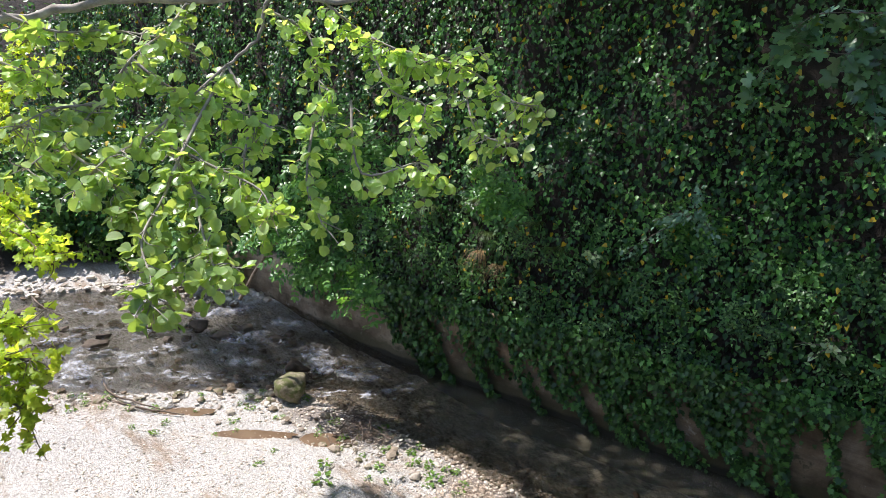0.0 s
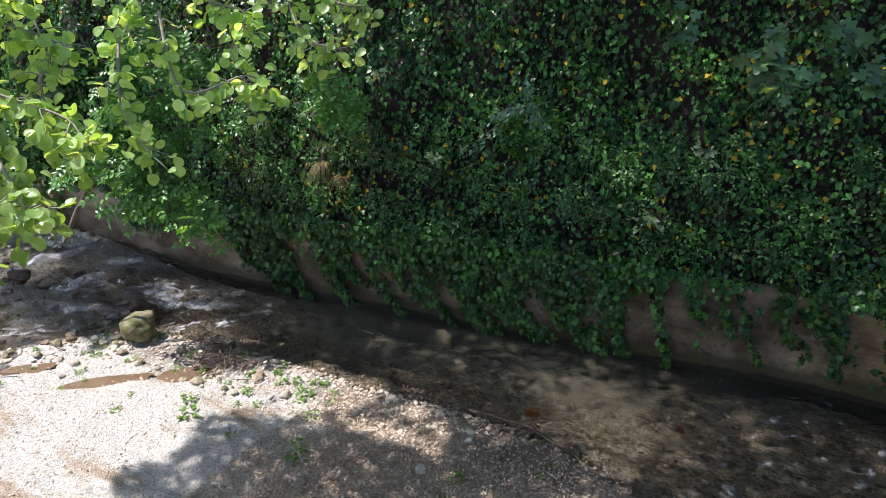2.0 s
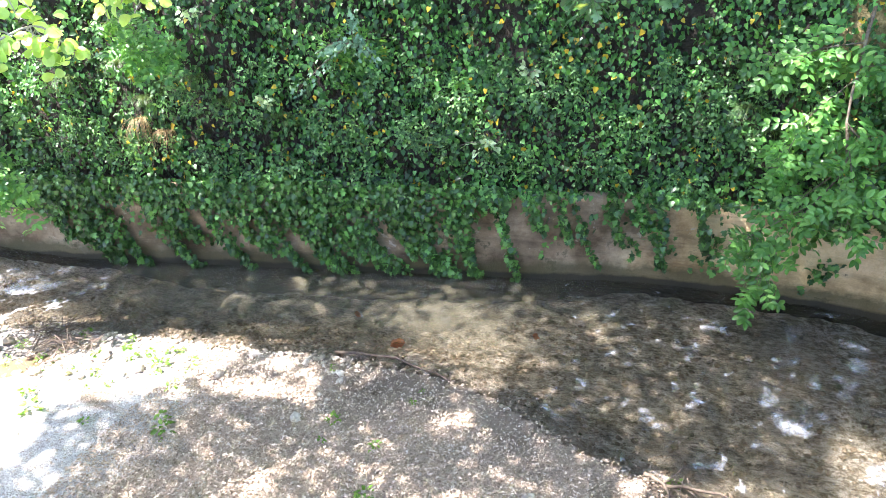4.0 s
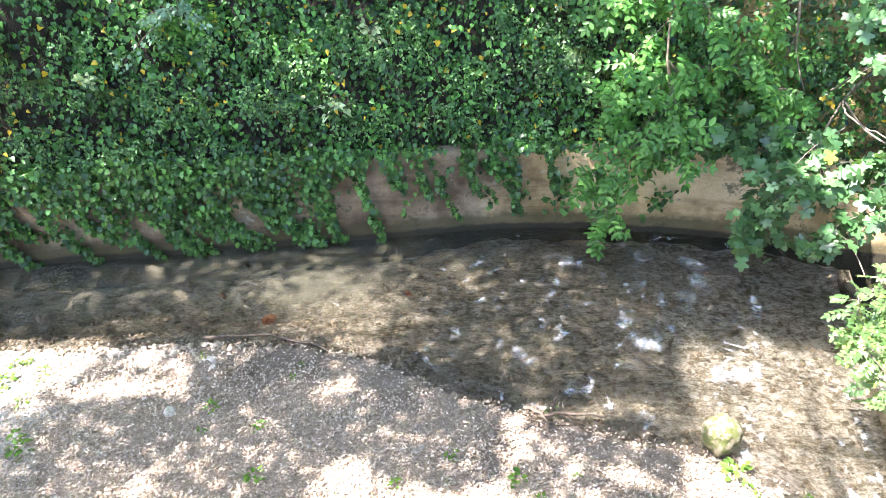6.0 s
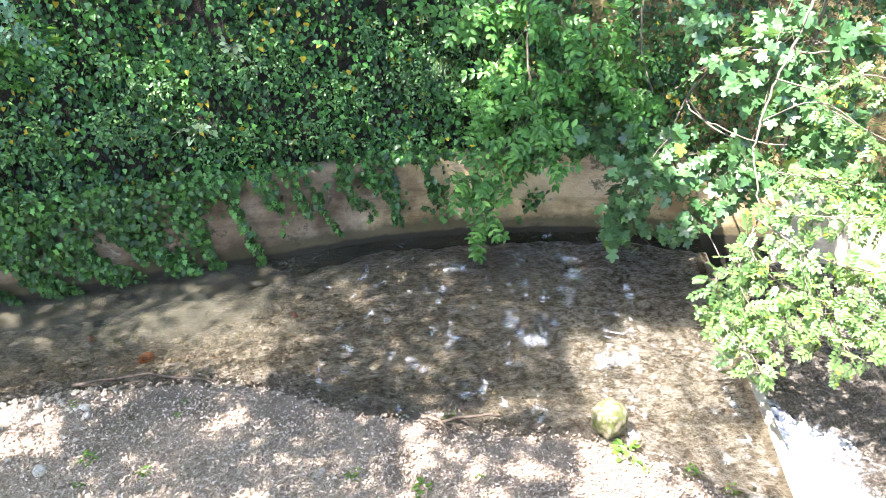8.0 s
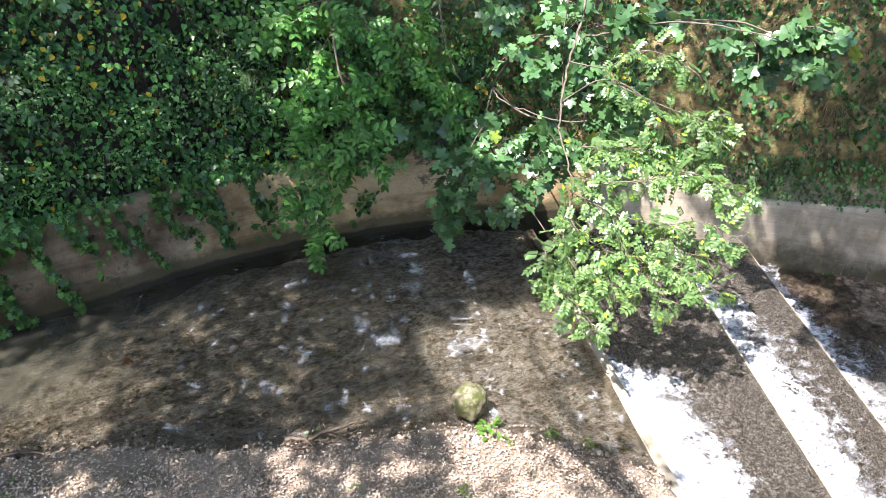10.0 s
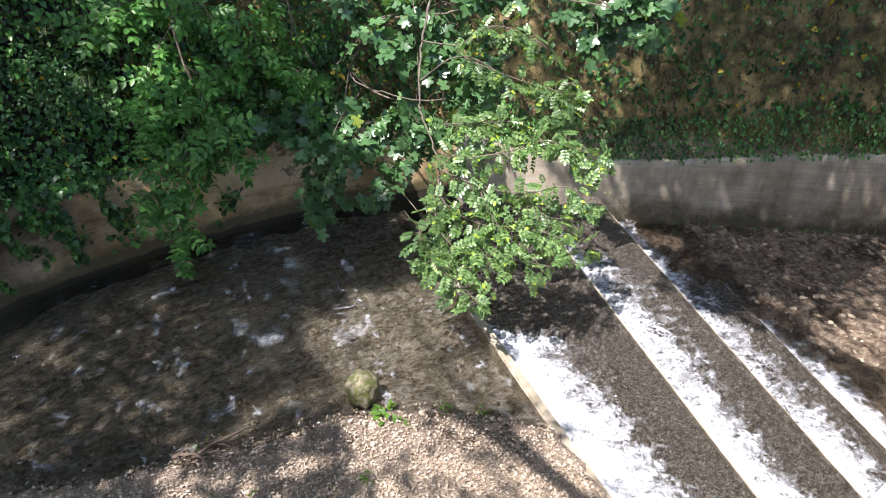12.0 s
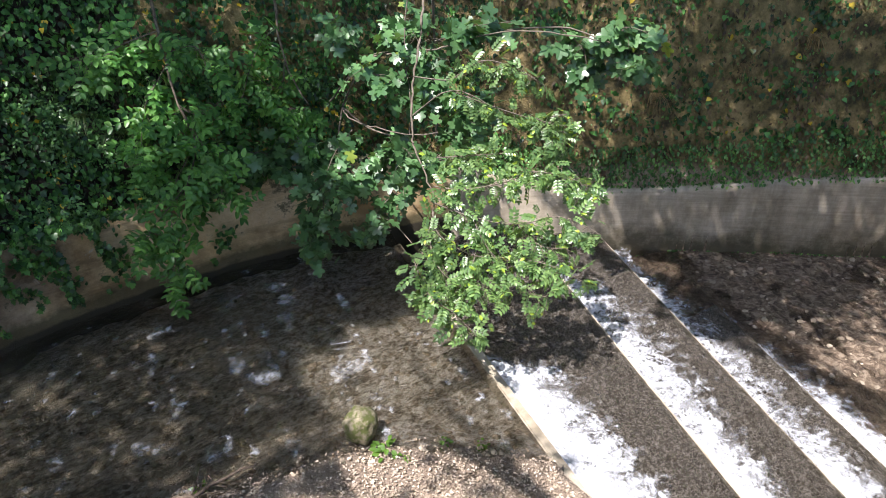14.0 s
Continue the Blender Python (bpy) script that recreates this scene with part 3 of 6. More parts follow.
def upstream(u, v):
    x = np.where(u > 0, u * (lip_x(0, v) + 0.0) / 4.4, u)
    spill = smooth(4.25, 4.4, u) * 0.02
    return x, v, np.where(u > 4.5, 0, water_z(np.minimum(x, lip_x(0, v) - 0.01), v)) + ripple(x, v) - spill + 0.02


wu = np.concatenate([np.linspace(-60, -20, 30), np.arange(-19.9, 4.41, 0.075)])
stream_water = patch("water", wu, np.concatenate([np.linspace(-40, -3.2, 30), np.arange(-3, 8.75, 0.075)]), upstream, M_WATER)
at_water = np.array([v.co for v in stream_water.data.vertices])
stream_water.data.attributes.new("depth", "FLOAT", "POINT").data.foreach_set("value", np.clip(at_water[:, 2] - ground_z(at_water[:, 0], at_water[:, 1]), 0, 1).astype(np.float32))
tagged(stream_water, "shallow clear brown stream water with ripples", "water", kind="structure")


def between(k, lo, hi, z):
    def place(u, v):
        y = lo + (hi - lo) * v
        a, b = lip_x(k, y) + 0.04, (lip_x(k + 1, y) if k < 3 else 60 + 0 * y)
        x = a + (b - a) * u
        return x, y, z + 0.012 * lumps(x, y, 0.3, 13) + 0.008 * lumps(x, y, 0.13, 14)
    return place


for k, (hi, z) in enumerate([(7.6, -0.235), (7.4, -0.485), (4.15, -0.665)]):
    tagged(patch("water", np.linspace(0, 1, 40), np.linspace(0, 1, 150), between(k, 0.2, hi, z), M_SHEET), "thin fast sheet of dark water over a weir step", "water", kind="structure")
tagged(patch("water", np.concatenate([np.linspace(0, 0.1, 70), np.linspace(0.11, 1, 30)]), np.linspace(0, 1, 150), (lambda u, v: (lip_x(2, -25 + 32.3 * v) + 0.06 + u * 50, -25 + 32.3 * v, POOL - 0.01 + 0.01 * lumps(u * 50, v * 32, 0.4, 13))), M_WATER), "shallow pool below the weir", "water", kind="structure")


def foam_strip(k, y0, y1, z, reach, seed, strong):
    """Churned white water at the foot of one fall, thinning into threads downstream."""
    def place(u, v):
        y = y0 + (y1 - y0) * v
        x = lip_x(k, y) + 0.035 + u * reach(y) * (1.6 + 0.3 * lumps(y, 0 * y, 1.3, seed))
        return x, y, z + 0.03 + 0.045 * (1 - u) * (1 + churn(x, y, seed + 1)) + 0.02 * churn(x, y, seed + 1)
    ob = patch("foam", np.linspace(0, 1, 50), np.linspace(0, 1, 320), place, M_FOAM, lambda u, v, x, y: np.minimum(strong(y) - 1.2 * u + 0.6 * churn(x, y, seed + 1), 6 * (1 - u)))
    def spread(u, v):
        y = y0 + (y1 - y0) * v
        x = lip_x(k, y) + 0.05 + u * np.minimum(reach(y) * 1.9 + 0.1, (lip_x(k + 1, y) - lip_x(k, y) - 0.08) if k < 3 else 1.5)
        return x, y, z + 0.022 + 0.01 * lumps(x, y, 0.25, seed + 4)
    tagged(patch("foam", np.linspace(0, 1, 40), np.linspace(0, 1, 240), spread, M_FOAM_THIN, lambda u, v, x, y: 0.75 - u + 0.6 * churn(x, y, seed + 5)), "thin threads of foam drifting over a weir step", "foam", kind="stuff")
    return tagged(ob, "white churned foam at the foot of a weir fall", "foam", kind="stuff")


foam_strip(0, 0.4, 5.0, -0.225, lambda y: 0.52 * smooth(5.1, 4.3, y) + 0.05, 1.0, lambda y: 1.1 - 0.5 * smooth(4.2, 5.0, y))
foam_strip(1, 0.4, 6.2, -0.475, lambda y: 0.2 + 0.4 * smooth(6.3, 4.6, y) * (1 - 0.3 * smooth(3.5, 2.0, y)), 2.0, lambda y: 0.66 + 0.5 * smooth(3.2, 1.8, y))
foam_strip(2, 0.3, 6.1, -0.66, lambda y: 0.18 + 0.25 * smooth(6.0, 3.5, y), 3.0, lambda y: 0.6 + 0.5 * smooth(2.0, 1.0, y))
foam_strip(3, 0.3, 4.1, POOL + 0.015, lambda y: 0.06 + 0.3 * smooth(4.1, 2.0, y), 4.0, lambda y: 0.62 + 0.6 * smooth(2.3, 1.4, y))


def foam_patch(x, y, length, width, heading, seed):
    """White water over a small drop in the stream."""
    c, s = math.cos(radians(heading)), math.sin(radians(heading))
    def place(u, v):
        a, b = (v - 0.5) * length * 1.5, (u - 0.5) * width * 1.8 + 0.2 * width * np.sin(v * 7 + seed)
        px, py = x + a * c - b * s, y + a * s + b * c
        return px, py, water_z(px, py) + ripple(px, py) + 0.03 + 0.03 * np.sin(u * 3.14159) * (1 + churn(px, py, seed + 1))
    ob = patch("foam", np.linspace(0, 1, 50), np.linspace(0, 1, 90), place, M_FOAM_SOFT, lambda u, v, px, py: 1.5 * np.sin(u * 3.14159) * np.sin(v * 3.14159) - 0.82 + 0.8 * churn(px, py, seed + 1))
    return tagged(ob, "broken white water over stones in the stream", "foam", kind="stuff")


for n, spot in enumerate([(-9.15, 6.15, 1.2, 0.6, 15), (-8.5, 6.3, 1.0, 0.4, 8), (-10.6, 5.35, 1.1, 0.5, 60), (-11.8, 5.5, 1.7, 0.5, 75), (-10.6, 6.3, 0.8, 0.35, 60),
                          (-11.3, 2.75, 1.0, 0.5, 50), (-13.6, 3.85, 0.8, 0.35, 70), (-11.2, 3.6, 0.7, 0.3, 40), (-9.9, 5.0, 0.6, 0.3, 30)]):
    foam_patch(*spot, 20 + n)
# small drops in the riffle above the weir: x, y, length, width, heading
RIFFLE = [(2.84, 7.7, 0.45, 0.26, 120), (2.86, 7.3, 0.4, 0.3, 70), (2.62, 6.9, 0.45, 0.24, 60), (1.78, 6.5, 0.5, 0.26, 110), (1.92, 6.1, 0.45, 0.34, 30), (1.2, 7.75, 0.35, 0.22, 60), (0.97, 7.25, 0.3, 0.14, 60),
          (2.78, 5.58, 0.45, 0.36, 130), (2.3, 6.35, 0.25, 0.12, 80), (0.58, 5.72, 0.2, 0.1, 60)]
for n, spot in enumerate(RIFFLE):
    foam_patch(*spot, 40 + n)

def rapids(u, v):
    y = bank_y(u) + 0.1 + (np.minimum(wall_y(u), far_y(u)) - bank_y(u) - 0.2) * v
    return u, y, water_z(u, y) + ripple(u, y) + 0.026


tagged(patch("foam", np.arange(-14.5, -7.2, 0.05), np.linspace(0, 1, 110), rapids, M_FOAM_THIN, lambda u, v, x, y: churn(x, y, 71) + 0.4 * lumps(x, y, 1.2, 72) - 0.12), "threads of foam over the rapids", "foam", kind="stuff")
tagged(patch("foam", np.arange(-1.0, 4.0, 0.05), np.linspace(0, 1, 90), rapids, M_FOAM_THIN, lambda u, v, x, y: churn(x, y, 73) + 0.4 * lumps(x, y, 1.1, 74) - 0.2), "threads of foam on the shallow riffle", "foam", kind="stuff")

# ---- near side: parapet over the bank ----
tagged(block("parapet", [(-8.4, -0.18), (40, -0.18), (40, 0.14), (-8.4, 0.14)], -1.4, 4.5, M_WHITE, bevel=0.03), "sunlit whitewashed parapet wall above the stream", "wall", kind="structure")


# ---- leaves ----
def outline_leaf(points, fold=0.25, curl=0.15):
    """A leaf of unit length from half an outline (x, y) going from stalk to tip; folded along the midrib and curled."""
    pts = [(0.0, 0.0)] + [(x, y) for x, y in points] + [(-x, y) for x, y in reversed(points) if abs(x) > 1e-6]
    ring = [(x, y, fold * abs(x) - curl * y * y) for x, y in pts]
    mid = [(0, 0.35, -curl * 0.12), (0, 0.7, -curl * 0.49)]
    n = len(ring)
    v = ring + mid
    f = []
    for i in range(n):
        a, b = ring[i], ring[(i + 1) % n]
        f.append((i, (i + 1) % n, n if (a[1] + b[1]) < 1.05 else n + 1))
    f.append((n, n + 1, next(i for i in range(n) if f[i][2] == n + 1)) if any(q[2] == n + 1 for q in f) else (0, 1, n))
    last = [i for i in range(n) if f[i][2] == n + 1]
    if last:
        f.append((n + 1, n, (last[-1] + 1) % n))
    out = []
    for a, b, c in f:
        turn = (v[b][0] - v[a][0]) * (v[c][1] - v[a][1]) - (v[b][1] - v[a][1]) * (v[c][0] - v[a][0])
        if abs(turn) > 1e-9:
            out.append((a, b, c) if turn > 0 else (a, c, b))
    return np.array(v), out


def compound(leaflet, pairs, size, spread=62, droop=0.25):
    """A pinnate leaf: leaflets in pairs on a stalk, and one at the tip."""
    vs, fs, n = [], [], 0
    def put(at, turn, k):
        nonlocal n
        c, s = math.cos(radians(turn)), math.sin(radians(turn))
        v = leaflet[0] * k
        v = np.stack([v[:, 0] * c - v[:, 1] * s + at[0], v[:, 0] * s + v[:, 1] * c + at[1], v[:, 2] + at[2]], -1)
        vs.append(v)
        fs.extend([tuple(i + n for i in f) for f in leaflet[1]])
        n += len(v)
    for p in range(pairs):
        y = 0.25 + 0.55 * p / max(pairs - 1, 1)
        z = -droop * y * y
        for side in (-1, 1):
            put((side * 0.012, y, z), -side * spread, 0.33 * (1 - 0.15 * abs(p - pairs / 2) / pairs))
    put((0, 0.82, -droop * 0.67), 0, 0.34)
    stalk = np.array([(-0.008, 0, 0), (0.008, 0, 0), (0.006, 0.85, -droop * 0.7), (-0.006, 0.85, -droop * 0.7)])
    vs.append(stalk)
    fs.append((n, n + 1, n + 2, n + 3))
    return np.concatenate(vs) * size, fs


def light_leaf(points, curl=0.15, fold=0.2):
    """A leaf of few faces for the masses: a fan round the middle of its midrib."""
    pts = [(0.0, 0.0)] + list(points) + [(-x, y) for x, y in reversed(points) if abs(x) > 1e-6]
    v = [(x, y, fold * abs(x) - curl * y * y) for x, y in pts] + [(0.0, 0.38, -curl * 0.14)]
    n = len(pts)
    return np.array(v), [(i, (i + 1) % n, n) for i in range(n)]


ROUND = outline_leaf([(0.16, 0.08), (0.36, 0.3), (0.47, 0.6), (0.4, 0.86), (0.2, 1.0), (0.0, 0.97)], 0.34, 0.2)
OVATE = outline_leaf([(0.22, 0.15), (0.33, 0.4), (0.2, 0.78), (0.0, 1.0)], 0.3, 0.2)
IVY = outline_leaf([(0.22, -0.08), (0.5, 0.12), (0.27, 0.32), (0.42, 0.58), (0.17, 0.62), (0.0, 1.0)], 0.2, 0.12)
FIG = outline_leaf([(0.16, -0.12), (0.42, -0.06), (0.52, 0.14), (0.24, 0.3), (0.56, 0.56), (0.52, 0.74), (0.36, 0.74), (0.16, 0.52), (0.22, 0.82), (0.14, 0.98), (0.0, 1.04)], 0.14, 0.25)
MAPLE = outline_leaf([(0.2, -0.05), (0.5, 0.1), (0.3, 0.28), (0.6, 0.55), (0.3, 0.55), (0.2, 0.7), (0.0, 1.0)], 0.16, 0.25)
IVY_MASS = light_leaf([(0.3, -0.08), (0.45, 0.24), (0.22, 0.66), (0.0, 0.95)], 0.14, 0.25)
OVATE_MASS = light_leaf([(0.31, 0.3), (0.2, 0.74), (0.0, 1.0)], 0.2)
SCRAP = (np.array([(0.0, 0.0, 0.0), (0.24, 0.45, 0.12), (0.0, 1.0, -0.12), (-0.24, 0.45, 0.12)]), [(0, 1, 2), (0, 2, 3)])
ELLIPSE = outline_leaf([(0.17, 0.12), (0.29, 0.42), (0.2, 0.78), (0.0, 1.0)], 0.3, 0.2)
ASH = compound(ELLIPSE, 4, 0.33)
ELDER = compound(ELLIPSE, 3, 0.37, 56)
TRIPLE = compound(OVATE_MASS, 1, 0.16, 70)


def turned(tip, up):
    """Rotation matrices (n, 3, 3) that lay leaf +y along tip and +z near up."""
    y = tip / np.linalg.norm(tip, axis=1)[:, None]
    x = np.cross(y, up)
    x /= np.linalg.norm(x, axis=1)[:, None] + 1e-9
    return np.stack([x, y, np.cross(x, y)], -1)


def leaf_mass(name, leaf, at, tip, up, size, mat, parent=None):
    """All leaves in one mesh."""
    v, f = leaf
    rot = turned(tip, up)
    p = np.einsum("nij,kj->nki", rot, v) * size[:, None, None] + at[:, None, :]
    k, n = len(v), len(at)
    me = bpy.data.meshes.new(name)
    me.vertices.add(n * k)
    me.vertices.foreach_set("co", p.reshape(-1).astype(np.float32))
    loops = np.concatenate([np.array(q) for q in f])
    sizes = np.array([len(q) for q in f])
    allv = (loops[None, :] + np.arange(n)[:, None] * k).reshape(-1)
    total = np.tile(sizes, n)
    me.loops.add(len(allv))
    me.loops.foreach_set("vertex_index", allv.astype(np.int32))
    me.polygons.add(len(total))
    me.polygons.foreach_set("loop_start", np.concatenate([[0], np.cumsum(total)[:-1]]).astype(np.int32))
    me.update(calc_edges=True)
    me.materials.append(mat)
    ob = new(name, me)
    if parent:
        under(ob, parent)
    return ob


def leaf_pieces(leaf, at, tip, up, size, mat, parent, most=300):
    """The leaves that hang lowest and farthest out over the stream as single pieces, the rest in one mesh."""
    order = np.argsort(at[:, 1] + 0.4 * at[:, 2])
    near, rest = order[:most], order[most:]
    me = bpy.data.meshes.new("leaf")
    me.from_pydata(leaf[0].tolist(), [], leaf[1])
    me.materials.append(mat)
    rot = turned(tip, up)
    inv = Matrix.Translation(parent.location).inverted()
    for i in near:
        ob = new("leaf", me)
        ob.parent = parent
        ob.matrix_parent_inverse = inv
        ob.matrix_basis = Matrix.Translation(at[i]) @ Matrix(rot[i].tolist()).to_4x4() @ Matrix.Diagonal((size[i], size[i], size[i], 1))
    if len(rest):
        tagged(leaf_mass("foliage", leaf, at[rest], tip[rest], up[rest], size[rest], mat, parent), kind="stuff")


def tube(name, points, r0, r1, mat, parent=None, sides=7):
    """A tapered, slightly crooked stem along the points."""
    pts = bend(points)
    if name and len(pts) > 6:
        pts = [p + 0.9 * (r0 + 0.012) * np.array([float(lumps(i * 0.13, p[0], 0.35, 2)), float(lumps(i * 0.13, p[1], 0.35, 4)), float(lumps(i * 0.13, p[2], 0.35, 6))]) for i, p in enumerate(pts)]
    verts, faces = [], []
    for i, p in enumerate(pts):
        q = (pts[min(i + 1, len(pts) - 1)] - pts[max(i - 1, 0)])
        q /= np.linalg.norm(q) + 1e-9
        a = np.cross(q, (0.3, 0.2, 0.93))
        a /= np.linalg.norm(a) + 1e-9
        b = np.cross(q, a)
        r = r0 + (r1 - r0) * i / (len(pts) - 1)
        for s in range(sides):
            w = 6.2832 * s / sides
            verts.append(p + r * (1 + 0.15 * math.sin(3 * w + i)) * (math.cos(w) * a + math.sin(w) * b))
    for i in range(len(pts) - 1):
        for s in range(sides):
            faces.append((i * sides + s, i * sides + (s + 1) % sides, (i + 1) * sides + (s + 1) % sides, (i + 1) * sides + s))
    faces.append(tuple(range(sides)))
    faces.append(tuple((len(pts) - 1) * sides + s for s in reversed(range(sides))))
    if name is None:
        return verts, faces
    ob = mesh_object(name, [tuple(v) for v in verts], faces, mat)
    return under(ob, parent) if parent else ob


def bend(points, n=5):
    """A soft line through the points."""
    p = np.array(points, float)
    if len(p) < 3:
        return [p[0] + (p[-1] - p[0]) * k / n for k in range(n + 1)]
    out = []
    for i in range(len(p) - 1):
        a, b, c, d = p[max(i - 1, 0)], p[i], p[i + 1], p[min(i + 2, len(p) - 1)]
        for k in range(n):
            u = k / n
            out.append(0.5 * (2 * b + (c - a) * u + (2 * a - 5 * b + 4 * c - d) * u * u + (3 * b - a - 3 * c + d) * u ** 3))
    out.append(p[-1])
    return out


class Tree:
    """Limbs and leafy twigs of one tree; finish() builds the leaves."""

    def __init__(self, name, at, label, bark, seed):
        self.thing = empty(name, at, label, "tree" if "tree" in name else "shrub")
        self.bark, self.r = bark, np.random.RandomState(seed)
        self.at, self.tip, self.up, self.size = [], [], [], []
        self.tv, self.tf = [], []

    def limb(self, points, r0=0.03, r1=0.012):
        tube("limb", points, r0, r1, self.bark, self.thing)

    def twig(self, points, r0, r1):
        v, f = tube(None, points, r0, r1, None, sides=4)
        n = len(self.tv)
        self.tv += [tuple(q) for q in v]
        self.tf += [tuple(i + n for i in q) for q in f]

    def spray(self, points, per=14, reach=0.24, twigs=5, size=1.0, droop=0.5, r0=0.008, face=-0.25):
        """A hanging branch with side twigs, and leaves along them."""
        r = self.r
        line = bend(points)
        self.twig(points, r0, 0.003)
        n = len(line)
        for i in range(2 if n > 6 else 1, n):
            fade = 0.6 + 0.4 * i / n
            for _ in range(twigs):
                way = r.normal(size=3)
                way[2] = way[2] * 0.6 - droop * 0.5
                way /= np.linalg.norm(way)
                root = line[i] + (line[i - 1] - line[i]) * r.uniform()
                end = root + way * reach * r.uniform(0.35, 1.0) * fade
                end[2] -= droop * 0.06
                mid = (root + end) / 2 + r.normal(size=3) * reach * 0.08
                if r.uniform() < 0.45:
                    self.twig([root, mid, end], 0.0032, 0.0016)
                for k in range(max(1, int(per * r.uniform(0.5, 1.0) / twigs + r.uniform()))):
                    u = r.uniform(0.25, 1.0)
                    self.at.append(root + (end - root) * u)
                    t = way * 0.6 + r.normal(size=3) * 0.6
                    t[2] -= droop * r.uniform(0.2, 1.1)
                    self.tip.append(t)
                    self.up.append(np.array([0, 0, 1.0]) + r.normal(size=3) * 0.42 + np.array([0.05 - 0.25 * face * (root[0] < -1), face, 0]))
                    self.size.append(size * r.uniform(0.6, 1.12))

    def finish(self, leaf, mat, most=300):
        if self.tv:
            tagged(under(mesh_object("twig", self.tv, self.tf, self.bark), self.thing), kind="stuff")
        leaf_pieces(leaf, np.array(self.at), np.array(self.tip), np.array(self.up), np.array(self.size), mat, self.thing, most)
        return self.thing


# ---- trees and shrubs ----
alder = Tree("alder_tree", (-7.5, -0.9, 3.4), "alder branches with round sunlit leaves over the stream", M_PALE, 701)
alder.limb([(-7.5, -0.9, 3.3), (-7.4, -0.6, 4.6), (-6.0, 0.2, 5.4), (-4.0, 0.65, 5.6)], 0.1, 0.03)
alder.limb([(-3.75, 0.66, 5.52), (-3.69, 0.93, 5.61), (-3.59, 1.25, 5.68), (-3.33, 1.55, 5.69), (-3.08, 1.86, 5.72), (-2.81, 2.14, 5.70), (-2.63, 2.35, 5.81)], 0.022, 0.011)
alder.limb([(-2.99, 1.87, 5.78), (-3.04, 1.80, 5.68), (-3.07, 1.75, 5.51), (-3.08, 1.59, 5.39), (-3.05, 1.49, 5.27), (-3.07, 1.34, 5.12), (-3.05, 1.23, 4.98)], 0.01, 0.004)
alder.spray([(-3.33, 1.55, 5.69), (-3.25, 1.39, 5.55), (-3.10, 1.16, 5.43), (-3.00, 0.97, 5.25), (-2.91, 0.77, 5.12), (-2.84, 0.62, 5.04)], 13, 0.15, 5, 0.055, 0.5, face=-0.35)
alder.spray([(-2.98, 1.54, 5.40), (-2.90, 1.33, 5.28), (-2.78, 1.09, 5.15), (-2.75, 0.88, 5.06), (-2.68, 0.74, 4.97)], 13, 0.15, 5, 0.055, 0.5, face=-0.35)
alder.spray([(-2.87, 1.40, 5.28), (-2.63, 1.14, 5.09), (-2.51, 1.00, 4.95), (-2.38, 0.85, 4.83), (-2.23, 0.81, 4.73), (-2.14, 0.77, 4.67)], 13, 0.15, 5, 0.055, 0.5, face=-0.35)
alder.spray([(-2.98, 1.54, 5.40), (-2.80, 1.54, 5.20), (-2.65, 1.41, 5.01), (-2.46, 1.31, 4.82)], 13, 0.15, 5, 0.055, 0.5, face=-0.35)
alder.spray([(-2.71, 1.12, 5.08), (-2.51, 1.11, 4.97), (-2.36, 1.06, 4.85), (-2.24, 1.03, 4.76), (-2.16, 1.01, 4.71)], 13, 0.15, 5, 0.055, 0.5, face=-0.35)
alder.spray([(-3.04, 1.80, 5.65), (-3.00, 1.99, 5.55), (-2.86, 1.95, 5.36), (-2.70, 1.86, 5.14)], 13, 0.15, 5, 0.055, 0.5, face=-0.35)
alder.spray([(-2.89, 2.03, 5.69), (-2.84, 2.22, 5.55), (-2.69, 2.32, 5.47), (-2.54, 2.41, 5.41), (-2.40, 2.64, 5.49)], 13, 0.15, 5, 0.055, 0.5, face=-0.35)
alder.spray([(-2.81, 2.23, 5.52), (-2.60, 2.20, 5.28), (-2.44, 2.28, 5.21), (-2.41, 2.14, 5.07)], 13, 0.15, 5, 0.055, 0.5, face=-0.35)
alder.spray([(-2.69, 2.32, 5.47), (-2.45, 2.57, 5.38), (-2.19, 2.64, 5.23), (-2.08, 2.71, 5.21)], 13, 0.15, 5, 0.055, 0.5, face=-0.35)
alder.spray([(-2.43, 2.54, 5.33), (-2.25, 2.44, 5.10), (-2.08, 2.51, 5.04)], 13, 0.15, 5, 0.055, 0.5, face=-0.35)
alder.spray([(-2.75, 1.86, 5.19), (-2.56, 1.66, 4.91), (-2.36, 1.60, 4.75)], 13, 0.15, 5, 0.055, 0.5, face=-0.35)
alder.spray([(-2.69, 2.02, 5.23), (-2.48, 1.91, 4.92), (-2.34, 2.15, 4.96), (-2.21, 2.16, 4.88)], 13, 0.15, 5, 0.055, 0.5, face=-0.35)
alder.spray([(-3.66, 0.71, 5.45), (-3.56, 0.86, 5.37), (-3.55, 0.95, 5.38)], 13, 0.15, 5, 0.055, 0.5, face=-0.35)
alder.spray([(-3.71, 0.84, 5.62), (-3.53, 1.01, 5.54), (-3.46, 1.23, 5.55), (-3.17, 1.48, 5.49)], 13, 0.15, 5, 0.055, 0.5, face=-0.35)
alder.spray([(-2.72, 1.13, 5.10), (-2.58, 1.25, 5.01), (-2.42, 1.35, 4.93), (-2.31, 1.33, 4.84)], 13, 0.15, 5, 0.055, 0.5, face=-0.35)
alder.spray([(-3.00, 0.97, 5.25), (-3.03, 0.80, 5.24), (-2.99, 0.64, 5.17)], 13, 0.15, 5, 0.055, 0.5, face=-0.35)
